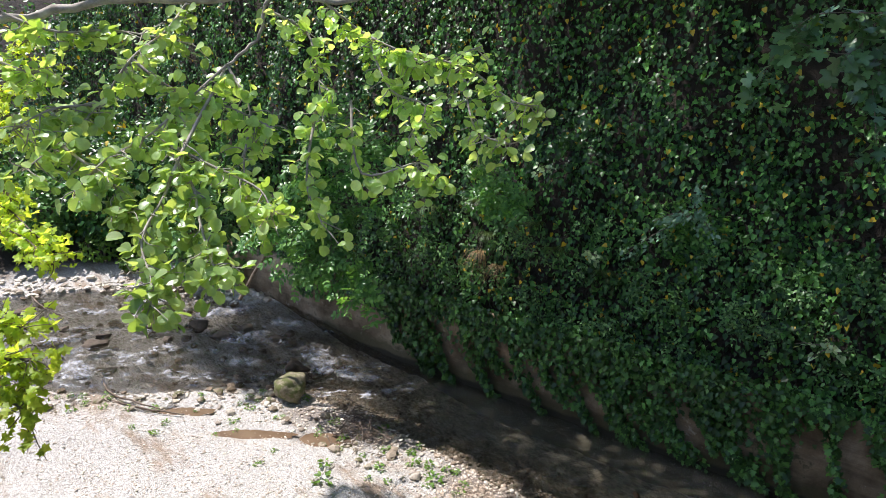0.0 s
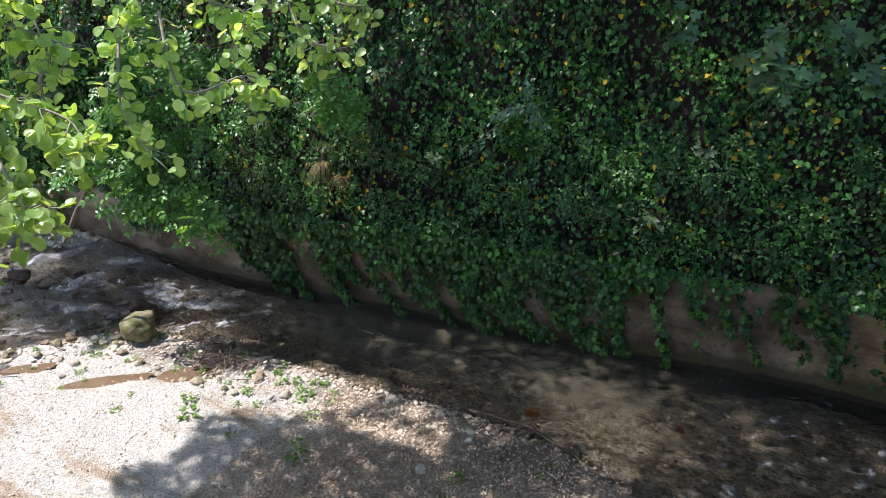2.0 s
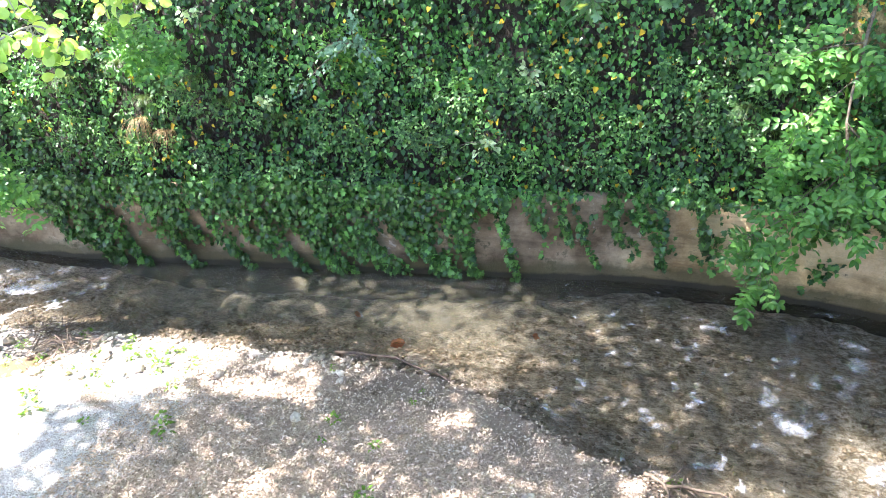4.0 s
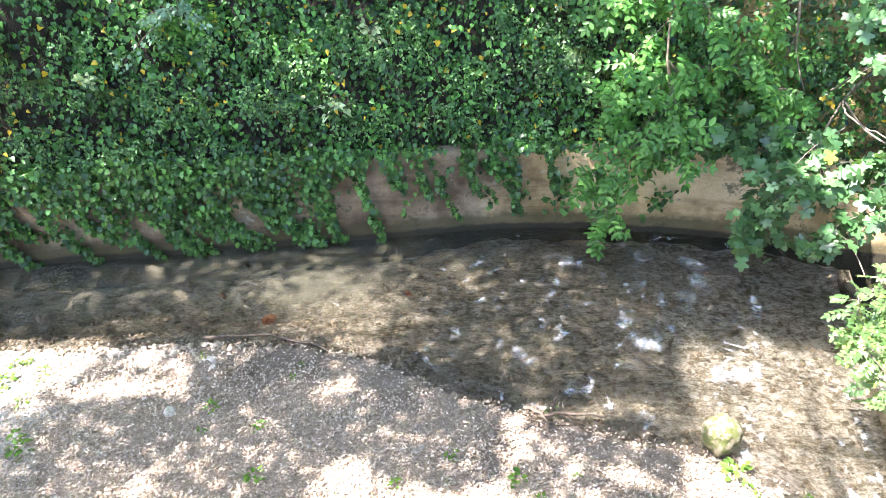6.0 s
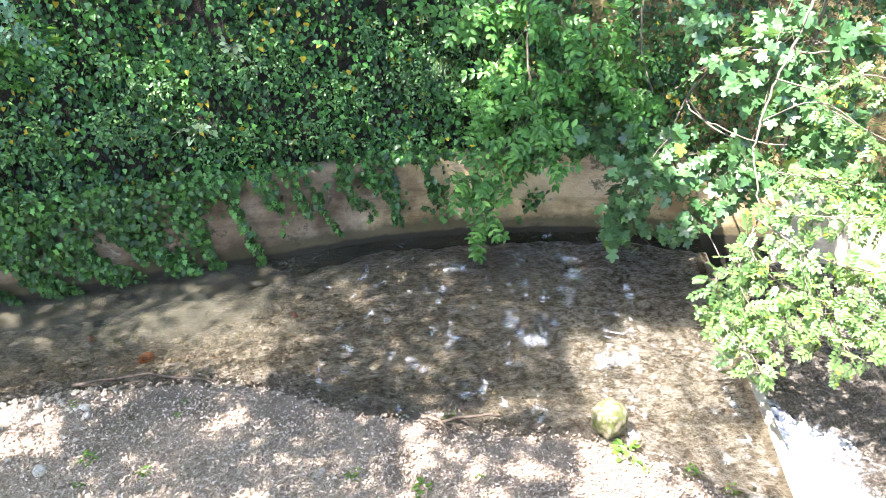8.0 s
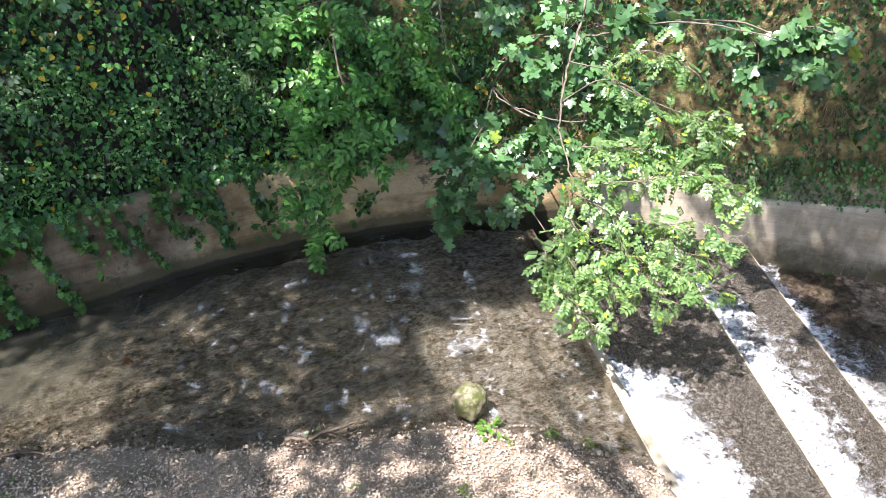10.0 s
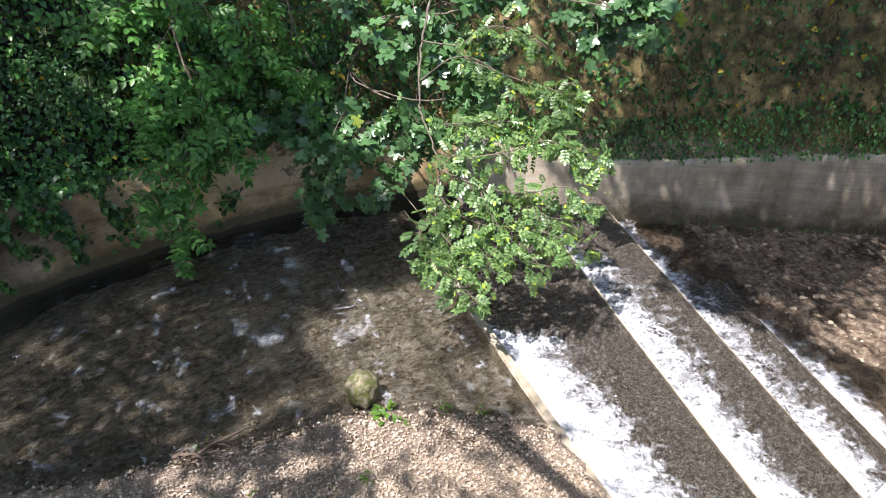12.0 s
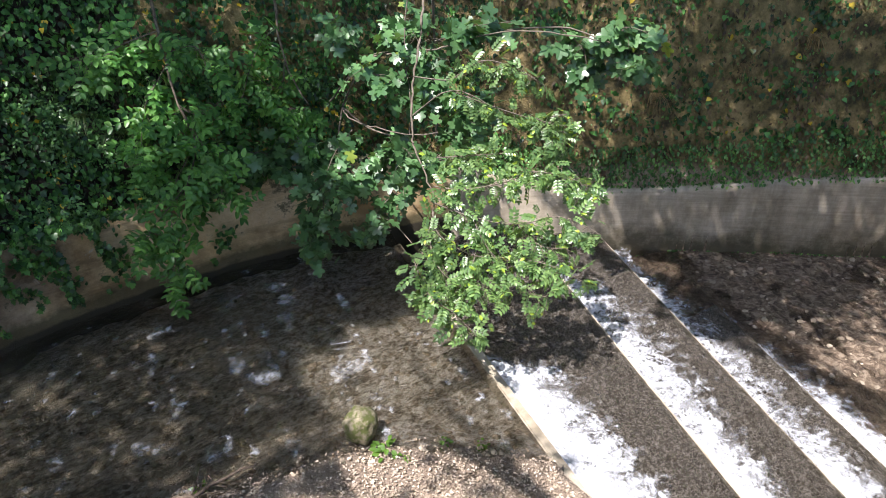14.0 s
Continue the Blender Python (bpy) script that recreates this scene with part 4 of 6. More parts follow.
alder.spray([(-3.10, 1.16, 5.43), (-2.96, 1.26, 5.31), (-2.81, 1.44, 5.23), (-2.65, 1.56, 5.14)], 13, 0.15, 5, 0.055, 0.5, face=-0.35)
alder.spray([(-2.91, 0.77, 5.12), (-2.72, 0.89, 4.97), (-2.59, 0.87, 4.87)], 13, 0.15, 5, 0.055, 0.5, face=-0.35)
alder.finish(ROUND, M_ALDER)

fig = Tree("fig_tree", (4.42, 8.55, 2.0), "fig tree with large lobed leaves leaning over the water", M_GREYBARK, 711)
fig.limb([(4.52, 8.38, 2.14), (4.61, 7.65, 1.98), (4.72, 6.89, 2.14), (4.94, 6.29, 2.34), (5.08, 5.99, 2.53)], 0.014, 0.007)
fig.limb([(4.52, 8.38, 2.14), (4.60, 7.79, 2.93), (4.84, 7.22, 3.17), (5.33, 6.30, 3.47), (5.82, 5.45, 3.61), (5.97, 4.96, 3.55), (6.23, 4.62, 3.54)], 0.014, 0.007)
fig.limb([(4.52, 8.38, 2.14), (4.11, 7.81, 1.73), (4.16, 7.03, 1.27), (4.26, 6.32, 0.90)], 0.014, 0.007)
fig.limb([(4.76, 6.96, 3.84), (4.63, 6.88, 3.22), (4.58, 6.70, 2.64), (4.58, 6.76, 2.22)], 0.009, 0.007)
fig.limb([(4.52, 8.38, 2.14), (4.2, 7.7, 2.3), (4.1, 7.13, 2.36), (4.1, 6.7, 2.44), (4.23, 6.21, 2.47), (4.37, 5.89, 2.56)], 0.012, 0.005)
fig.limb([(4.42, 8.55, 2.2), (4.5, 7.6, 3.0), (4.81, 6.76, 3.24), (5.02, 6.39, 3.36), (5.21, 6.02, 3.52), (5.44, 5.55, 3.61), (5.73, 5.09, 3.59), (5.88, 4.75, 3.56)], 0.014, 0.006)
fig.spray([(4.30, 7.74, 2.05), (3.87, 7.60, 1.78), (3.61, 7.47, 1.30), (3.53, 7.25, 0.86)], 14, 0.42, 5, 0.165, 0.6, face=-0.4)
fig.spray([(4.42, 7.32, 1.85), (4.47, 6.68, 1.68), (4.07, 6.73, 1.35), (3.80, 6.71, 1.05)], 14, 0.42, 5, 0.165, 0.6, face=-0.4)
fig.spray([(5.97, 4.96, 3.55), (6.13, 4.81, 3.68), (6.27, 4.62, 3.65)], 14, 0.42, 5, 0.165, 0.6, face=-0.4)
fig.spray([(5.97, 4.96, 3.55), (6.19, 4.63, 3.42), (6.23, 4.53, 3.33)], 14, 0.42, 5, 0.165, 0.6, face=-0.4)
fig.spray([(5.82, 5.45, 3.61), (5.97, 5.20, 3.37), (5.95, 5.11, 3.09)], 14, 0.42, 5, 0.165, 0.6, face=-0.4)
fig.spray([(4.60, 7.79, 2.93), (4.34, 7.79, 3.25), (4.25, 7.91, 3.52)], 14, 0.42, 5, 0.165, 0.6, face=-0.4)
fig.spray([(4.65, 6.88, 2.58), (4.41, 6.91, 2.90), (4.14, 7.14, 3.08)], 14, 0.42, 5, 0.165, 0.6, face=-0.4)
fig.spray([(4.68, 6.85, 2.58), (4.91, 6.54, 2.85), (4.84, 6.71, 3.16), (4.76, 6.87, 3.47)], 14, 0.42, 5, 0.165, 0.6, face=-0.4)
fig.spray([(4.11, 7.81, 1.73), (3.78, 7.92, 1.85), (3.47, 8.15, 2.07)], 14, 0.42, 5, 0.165, 0.6, face=-0.4)
fig.spray([(4.11, 7.81, 1.73), (3.55, 7.68, 1.40), (3.38, 7.48, 0.92), (3.33, 7.31, 0.62)], 14, 0.42, 5, 0.165, 0.6, face=-0.4)
fig.spray([(4.94, 6.29, 2.34), (5.03, 6.11, 2.68), (4.79, 6.23, 2.54)], 14, 0.42, 5, 0.165, 0.6, face=-0.4)
fig.spray([(4.94, 6.29, 2.34), (4.79, 6.19, 2.19), (4.47, 6.32, 1.98), (4.34, 6.51, 2.17)], 14, 0.42, 5, 0.165, 0.6, face=-0.4)
fig.spray([(4.72, 6.89, 2.14), (4.22, 6.98, 1.94), (3.90, 7.03, 1.67), (3.62, 7.14, 1.61)], 14, 0.42, 5, 0.165, 0.6, face=-0.4)
fig.spray([(4.84, 7.22, 3.17), (4.65, 7.19, 3.48), (5.00, 6.99, 3.61)], 14, 0.42, 5, 0.165, 0.6, face=-0.4)
fig.spray([(4.11, 7.81, 1.73), (3.41, 8.09, 1.61), (3.18, 8.29, 1.84), (2.85, 8.35, 1.72)], 14, 0.42, 5, 0.165, 0.6, face=-0.4)
fig.spray([(5.08, 5.99, 2.53), (5.08, 5.97, 2.78), (4.85, 5.95, 2.34)], 14, 0.42, 5, 0.165, 0.6, face=-0.4)
fig.spray([(5.33, 6.30, 3.47), (5.07, 6.40, 3.53), (5.57, 6.00, 3.62)], 14, 0.42, 5, 0.165, 0.6, face=-0.4)
fig.spray([(-1.70, 8.19, 6.21), (-1.96, 7.96, 5.81), (-2.16, 7.81, 5.43), (-2.67, 7.54, 5.52), (-2.86, 7.46, 5.09)], 5, 0.32, 4, 0.16, 0.6, face=-0.5)
fig.spray([(-1.96, 7.96, 5.81), (-2.45, 7.72, 5.81), (-2.67, 7.65, 5.65)], 5, 0.32, 4, 0.16, 0.6, face=-0.5)
fig.spray([(-1.75, 8.01, 5.59), (-1.95, 7.96, 5.27), (-1.88, 7.96, 4.89), (-1.78, 7.94, 4.47)], 5, 0.32, 4, 0.16, 0.6, face=-0.5)
fig.spray([(-1.70, 8.19, 6.21), (-1.86, 8.09, 5.60), (-2.08, 8.03, 5.21)], 5, 0.32, 4, 0.16, 0.6, face=-0.5)
fig.spray([(-0.65, 7.54, 4.78), (-0.84, 7.28, 4.44), (-0.69, 7.27, 4.29), (-0.59, 7.25, 4.14)], 5, 0.32, 4, 0.16, 0.6, face=-0.5)
fig.spray([(-0.35, 7.56, 4.78), (0.02, 7.52, 4.38), (0.21, 7.48, 4.18)], 5, 0.32, 4, 0.16, 0.6, face=-0.5)
fig.finish(FIG, M_FIG)

ash = Tree("ash_tree", (5.9, 7.95, 1.5), "ash branch with glossy feathery leaves hanging over the weir", M_GREYBARK, 721)
ash.limb([(5.9, 7.95, 1.4), (5.7, 7.7, 2.9), (5.3, 7.2, 3.9), (4.95, 6.85, 4.05), (4.8, 6.69, 3.83), (4.64, 6.56, 3.44), (4.45, 6.44, 3.07), (4.29, 6.26, 2.68), (4.17, 6.09, 2.42)], 0.02, 0.012)
ash.limb([(4.17, 6.09, 2.42), (4.14, 5.81, 2.11), (4.09, 5.58, 1.89), (3.71, 5.24, 1.62), (3.46, 5.11, 1.41)], 0.012, 0.005)
ash.limb([(4.45, 6.44, 3.07), (4.7, 6.01, 3.1), (4.93, 5.77, 3.32)], 0.009, 0.005)
ash.limb([(4.29, 6.26, 2.68), (4.6, 5.92, 3.01), (4.96, 5.54, 2.83)], 0.009, 0.005)
ash.spray([(4.08, 5.57, 2.09), (4.29, 5.27, 2.10), (4.68, 4.99, 2.19), (4.92, 4.83, 2.30), (5.19, 4.49, 2.25), (5.31, 4.31, 2.19)], 7, 0.25, 5, 0.62, 0.45, face=-0.35)
ash.spray([(3.97, 5.43, 1.97), (4.21, 5.04, 1.88), (4.56, 4.68, 1.81), (4.92, 4.39, 1.92), (5.16, 3.98, 1.78)], 7, 0.25, 5, 0.62, 0.45, face=-0.35)
ash.spray([(3.94, 5.42, 1.91), (3.87, 5.18, 1.69), (4.05, 4.78, 1.56), (4.40, 4.45, 1.55), (4.63, 4.16, 1.50), (4.78, 3.88, 1.40)], 7, 0.25, 5, 0.62, 0.45, face=-0.35)
ash.spray([(3.78, 5.27, 1.74), (3.68, 5.00, 1.48), (3.81, 4.74, 1.29), (4.13, 4.45, 1.27), (4.47, 4.06, 1.22)], 7, 0.25, 5, 0.62, 0.45, face=-0.35)
ash.spray([(3.50, 5.17, 1.52), (3.45, 4.85, 1.27), (3.60, 4.57, 1.09), (3.69, 4.32, 0.92)], 7, 0.25, 5, 0.62, 0.45, face=-0.35)
ash.spray([(4.70, 6.01, 3.10), (4.93, 5.77, 3.32), (5.20, 5.51, 3.25), (5.40, 5.24, 3.08)], 7, 0.25, 5, 0.62, 0.45, face=-0.35)
ash.spray([(4.60, 5.92, 3.01), (4.96, 5.54, 2.83), (5.26, 5.20, 2.73), (5.52, 4.96, 2.79)], 7, 0.25, 5, 0.62, 0.45, face=-0.35)
ash.spray([(5.20, 5.13, 2.76), (5.35, 4.92, 2.67), (5.26, 4.93, 2.52)], 7, 0.25, 5, 0.62, 0.45, face=-0.35)
ash.spray([(4.17, 5.67, 2.38), (4.47, 5.45, 2.40), (4.80, 5.18, 2.43)], 7, 0.25, 5, 0.62, 0.45, face=-0.35)
ash.spray([(4.21, 5.04, 1.88), (4.17, 4.76, 1.67), (4.23, 4.51, 1.43)], 7, 0.25, 5, 0.62, 0.45, face=-0.35)
ash.spray([(4.56, 4.68, 1.81), (4.67, 4.41, 1.63), (4.87, 4.19, 1.62)], 7, 0.25, 5, 0.62, 0.45, face=-0.35)
ash.spray([(4.05, 4.78, 1.56), (3.88, 4.73, 1.34), (3.61, 4.75, 1.13)], 7, 0.25, 5, 0.62, 0.45, face=-0.35)
ash.finish(ASH, M_ASH)

elder = Tree("elder_shrub", (2.6, 9.3, 3.2), "elder shoots with soft green leaves hanging down the bank", M_BARK, 731)
elder.limb([(2.35, 8.95, 3.86), (2.30, 8.69, 3.10), (2.27, 8.45, 2.66), (2.30, 8.17, 2.22), (2.05, 8.05, 1.77), (1.75, 7.90, 1.34)], 0.02, 0.006)
elder.limb([(3.80, 8.63, 3.71), (3.72, 8.37, 2.98), (3.84, 7.99, 2.38)], 0.02, 0.006)
elder.spray([(2.27, 8.45, 2.66), (2.34, 8.06, 2.25), (2.41, 7.92, 1.98), (2.37, 7.75, 1.58)], 5, 0.3, 4, 0.95, 0.6, face=-0.7)
elder.spray([(2.34, 8.88, 3.47), (1.87, 8.76, 3.41), (1.51, 8.79, 3.25), (1.34, 8.84, 3.33)], 5, 0.3, 4, 0.95, 0.6, face=-0.7)
elder.spray([(2.30, 8.69, 3.10), (1.88, 8.46, 2.72), (1.70, 8.34, 2.28), (1.62, 8.28, 2.09)], 5, 0.3, 4, 0.95, 0.6, face=-0.7)
elder.spray([(2.27, 8.45, 2.66), (2.44, 8.25, 2.54), (2.75, 8.21, 2.69)], 5, 0.3, 4, 0.95, 0.6, face=-0.7)
elder.spray([(2.30, 8.17, 2.22), (1.89, 8.00, 1.83), (1.72, 7.85, 1.45)], 5, 0.3, 4, 0.95, 0.6, face=-0.7)
elder.spray([(1.75, 7.90, 1.34), (1.60, 7.67, 1.08), (1.47, 7.52, 0.78)], 5, 0.3, 4, 0.95, 0.6, face=-0.7)
elder.spray([(3.72, 8.37, 2.98), (3.55, 8.23, 2.67), (3.30, 8.38, 2.82)], 5, 0.3, 4, 0.95, 0.6, face=-0.7)
elder.spray([(3.84, 7.99, 2.38), (3.56, 8.12, 2.39), (3.57, 8.00, 2.10)], 5, 0.3, 4, 0.95, 0.6, face=-0.7)
elder.spray([(2.05, 8.05, 1.77), (1.50, 7.88, 1.42), (1.31, 7.83, 1.25)], 5, 0.3, 4, 0.95, 0.6, face=-0.7)
elder.spray([(2.32, 8.71, 3.23), (2.64, 8.53, 3.30), (2.71, 8.42, 2.97)], 5, 0.3, 4, 0.95, 0.6, face=-0.7)
elder.spray([(3.75, 8.58, 3.37), (3.35, 8.44, 3.09), (2.91, 8.34, 2.28)], 5, 0.3, 4, 0.95, 0.6, face=-0.7)
elder.finish(ELDER, M_ELDER)

shrub = Tree("elder_shrub", (-9.6, 7.9, 1.4), "bushy elder with pale green leaves overhanging the wall", M_BARK, 741)
shrub.limb([(-9.37, 4.72, 1.59), (-9.01, 5.12, 2.47), (-8.56, 5.50, 3.32), (-8.28, 5.77, 3.99), (-8.14, 6.07, 4.49)], 0.03, 0.008)
shrub.limb([(-9.01, 5.12, 2.47), (-8.35, 5.54, 2.72), (-7.82, 5.64, 2.51), (-7.47, 5.59, 2.18)], 0.03, 0.008)
shrub.spray([(-8.56, 5.50, 3.32), (-8.49, 5.36, 3.71), (-8.38, 5.66, 4.14)], 12, 0.45, 5, 0.75, 0.5, face=-0.6)
shrub.spray([(-8.56, 5.50, 3.32), (-8.06, 5.82, 3.71), (-7.78, 6.19, 3.72)], 12, 0.45, 5, 0.75, 0.5, face=-0.6)
shrub.spray([(-9.01, 5.12, 2.47), (-8.34, 5.26, 2.89), (-8.28, 5.49, 3.20)], 12, 0.45, 5, 0.75, 0.5, face=-0.6)
shrub.spray([(-8.35, 5.54, 2.72), (-7.88, 5.49, 2.71), (-7.88, 5.28, 2.33)], 12, 0.45, 5, 0.75, 0.5, face=-0.6)
shrub.spray([(-7.82, 5.64, 2.51), (-7.49, 5.64, 2.32), (-7.37, 5.56, 1.93)], 12, 0.45, 5, 0.75, 0.5, face=-0.6)
shrub.spray([(-8.35, 5.54, 2.72), (-8.08, 5.09, 2.53), (-8.12, 4.90, 2.33)], 12, 0.45, 5, 0.75, 0.5, face=-0.6)
shrub.spray([(-8.28, 5.77, 3.99), (-7.85, 6.03, 4.10), (-7.60, 6.38, 4.25)], 12, 0.45, 5, 0.75, 0.5, face=-0.6)
shrub.spray([(-8.28, 5.77, 3.99), (-8.39, 5.69, 4.40), (-8.13, 6.09, 4.55)], 12, 0.45, 5, 0.75, 0.5, face=-0.6)
shrub.spray([(-8.56, 5.50, 3.32), (-7.94, 5.65, 3.26), (-7.66, 6.00, 3.19)], 12, 0.45, 5, 0.75, 0.5, face=-0.6)
shrub.spray([(-9.01, 5.12, 2.47), (-8.74, 4.83, 2.99), (-8.70, 5.10, 3.41)], 12, 0.45, 5, 0.75, 0.5, face=-0.6)
shrub.spray([(-6.74, 7.57, 3.16), (-6.49, 7.48, 3.52), (-6.66, 7.43, 3.90)], 12, 0.45, 5, 0.75, 0.5, face=-0.6)
shrub.spray([(-6.74, 7.57, 3.16), (-6.43, 7.49, 3.36), (-6.25, 7.61, 3.27)], 12, 0.45, 5, 0.75, 0.5, face=-0.6)
shrub.spray([(-4.07, 8.92, 2.69), (-4.06, 8.74, 3.23), (-4.43, 8.60, 3.40)], 12, 0.45, 5, 0.75, 0.5, face=-0.6)
shrub.spray([(-4.07, 8.92, 2.69), (-3.91, 8.79, 3.15), (-3.62, 8.93, 3.22)], 12, 0.45, 5, 0.75, 0.5, face=-0.6)
shrub.spray([(-4.07, 8.92, 2.69), (-3.95, 8.64, 2.70), (-3.96, 8.56, 2.51)], 12, 0.45, 5, 0.75, 0.5, face=-0.6)
shrub.finish(ELDER, M_ELDER)

edge = Tree("maple_shrub", (-6.3, 0.6, 0.2), "bright yellow-green maple shrub on the near bank", M_BARK, 751)
edge.limb([(-2.87, 0.08, 3.87), (-3.09, 0.26, 4.32), (-4.37, 0.60, 4.56), (-5.50, 1.02, 5.13), (-6.05, 1.35, 5.57)], 0.03, 0.008)
edge.spray([(-5.50, 1.02, 5.13), (-5.56, 1.25, 5.19), (-5.74, 1.58, 5.37)], 38, 0.22, 7, 0.046, 0.4, face=-0.5)
edge.spray([(-4.89, 0.79, 4.78), (-5.32, 1.13, 5.02), (-5.14, 1.17, 4.92)], 38, 0.22, 7, 0.046, 0.4, face=-0.5)
edge.spray([(-4.37, 0.60, 4.56), (-4.49, 0.84, 4.59), (-4.19, 0.92, 4.47), (-4.06, 0.96, 4.42)], 38, 0.22, 7, 0.046, 0.4, face=-0.5)
edge.spray([(-4.37, 0.60, 4.56), (-4.21, 0.84, 4.48), (-3.97, 0.90, 4.39)], 38, 0.22, 7, 0.046, 0.4, face=-0.5)
edge.spray([(-3.31, 0.31, 4.33), (-3.43, 0.52, 4.30), (-3.29, 0.63, 4.26)], 38, 0.22, 7, 0.046, 0.4, face=-0.5)
edge.spray([(-3.20, 0.29, 4.32), (-3.05, 0.47, 4.26), (-3.01, 0.60, 4.23)], 38, 0.22, 7, 0.046, 0.4, face=-0.5)
edge.spray([(-3.04, 0.24, 4.25), (-2.99, 0.40, 4.16), (-2.92, 0.51, 4.05)], 38, 0.22, 7, 0.046, 0.4, face=-0.5)
edge.spray([(-5.50, 1.02, 5.13), (-5.85, 1.35, 5.41), (-6.00, 1.56, 5.57)], 38, 0.22, 7, 0.046, 0.4, face=-0.5)
edge.spray([(-4.89, 0.79, 4.78), (-4.71, 0.91, 4.68), (-4.54, 0.91, 4.60)], 38, 0.22, 7, 0.046, 0.4, face=-0.5)
edge.finish(MAPLE, M_EDGE)


# unseen crowns, added so their shade falls on the stream, bank and hill
def crown_tree(at, n, area, open_spots, seed, gaps=-0.62):
    """A tall tree out of view, placed for its shade: leaves in a broad, uneven crown with gaps. area and open_spots say
    where its shade falls, and fails to fall, on the ground.
    """
    r = np.random.RandomState(seed)
    thing = empty("shade_tree", at, "unseen tall leafy tree added to shade the stream", "tree")
    x0, x1, y0, y1 = area
    n = int(1.75 * n)
    x, y = r.uniform(x0, x1, n), r.uniform(y0, y1, n)
    rim = np.minimum(np.minimum(x - x0, x1 - x), np.minimum(y - y0, y1 - y))
    keep = rim + 0.35 * lumps(x, y, 1.1, seed) + 0.25 * lumps(x, y, 0.45, seed + 1) > 0.12
    keep &= lumps(x, y, 0.9, seed + 2) + 0.7 * lumps(x, y, 0.37, seed + 3) > gaps
    for ox, oy, a, b in open_spots:
        keep &= ((x - ox) / a) ** 2 + ((y - oy) / b) ** 2 + 1.2 * lumps(x, y, 0.6, seed + 4) + 1.5 * lumps(x, y, 0.22, seed + 6) > 1
    x, y = x[keep], y[keep]
    z = 11.2 + 0.9 * lumps(x, y, 2.0, seed + 5) + r.uniform(-0.7, 0.7, len(x))
    pos = np.stack([x + SUN_WAY.x / SUN_WAY.z * z, y + SUN_WAY.y / SUN_WAY.z * z, z], -1)
    base, mid = np.array(at), pos.mean(0)
    tube("trunk", [base, base + (mid - base) * 0.4 + (0.1, 0.3, 0), mid - (0, 0, 0.5)], 0.07, 0.025, M_BARK, thing)
    for k in range(9):
        end = pos[r.randint(len(pos))]
        tube("limb", [base + (mid - base) * r.uniform(0.6, 0.9), (mid + end) / 2 - (0, 0, 0.4), end], 0.02, 0.006, M_BARK, thing)
    tip = r.normal(size=pos.shape) + (0, 0, -0.5)
    up = np.array([0, 0, 1.0]) + r.normal(size=pos.shape) * 0.5
    tagged(leaf_mass("crown", (SCRAP[0] * (1.4, 1, 1), SCRAP[1]), pos, tip, up, r.uniform(0.1, 0.165, len(pos)), M_ELDER, thing), kind="stuff")


crown_tree((-3.5, -6.0, 3.5), 2600, (-6.0, -3.2, 2.7, 5.2), [(-5.6, 5.0, 0.9, 0.4), (-4.3, 5.2, 0.5, 0.2)], 801, -1.0)
crown_tree((-5.5, -5.0, 3.5), 2900, (-3.5, 0.5, 3.9, 5.8), [(-1.5, 5.3, 0.2, 0.15)], 802, -1.0)
crown_tree((-5.2, -5.6, 3.5), 1300, (0.3, 2.2, 3.9, 5.8), [(1.3, 5.2, 0.3, 0.2)], 817, -0.12)
crown_tree((-4.5, -5.6, 3.5), 800, (-3.2, -1.4, 2.4, 4.1), [], 806, -1.4)
crown_tree((-3.5, -4.6, 3.5), 1100, (0.7, 2.0, 1.8, 4.1), [], 807, -1.4)
crown_tree((-2.0, -6.0, 3.5), 7600, (-4.7, 2.4, 5.2, 8.7), [(-2.0, 6.85, 1.05, 0.6), (-1.5, 6.1, 0.35, 0.25), (-3.9, 5.7, 0.35, 0.15), (-4.4, 6.2, 0.2, 0.15), (1.3, 5.2, 0.3, 0.2)], 803)
crown_tree((-6.0, 12.8, 6.6), 16000, (-4.9, 7.6, 7.9, 12.4), [(3.4, 8.9, 0.45, 0.22), (0.3, 10.0, 0.25, 0.2), (-2.4, 10.0, 0.3, 0.25), (-1.0, 9.0, 0.3, 0.2), (-3.6, 9.4, 0.3, 0.3)], 804)
crown_tree((5.0, -4.0, 3.5), 16000, (7.4, 16.0, 1.4, 10.5), [(8.5, 2.1, 0.7, 0.5), (7.85, 5.45, 0.85, 0.6)], 805, -1.2)
crown_tree((1.5, -6.2, 3.5), 750, (2.0, 4.0, 1.9, 3.9), [(3.3, 2.7, 0.45, 0.35)], 818, 0.0)
crown_tree((8.0, -6.0, 3.5), 6500, (8.4, 13.5, 2.8, 6.9), [], 815, -2.0)
crown_tree((-12.5, 12.6, 6.9), 5000, (-12.4, -8.7, 4.4, 8.2), [(-11.9, 5.6, 0.4, 0.3), (-9.3, 6.3, 0.4, 0.25)], 809)
crown_tree((-9.0, 13.0, 6.9), 3500, (-8.9, -4.5, 6.0, 7.9), [(-6.1, 6.3, 0.5, 0.25), (-5.4, 6.8, 0.3, 0.2)], 810)
crown_tree((3.0, 13.0, 6.9), 4200, (2.0, 4.7, 6.2, 8.7), [], 811, -1.2)
crown_tree((2.0, -5.0, 3.5), 1300, (1.8, 4.4, 3.0, 6.4), [], 812, 0.5)
crown_tree((6.0, -5.0, 3.5), 3600, (7.0, 9.0, 3.4, 4.7), [], 813, -0.8)

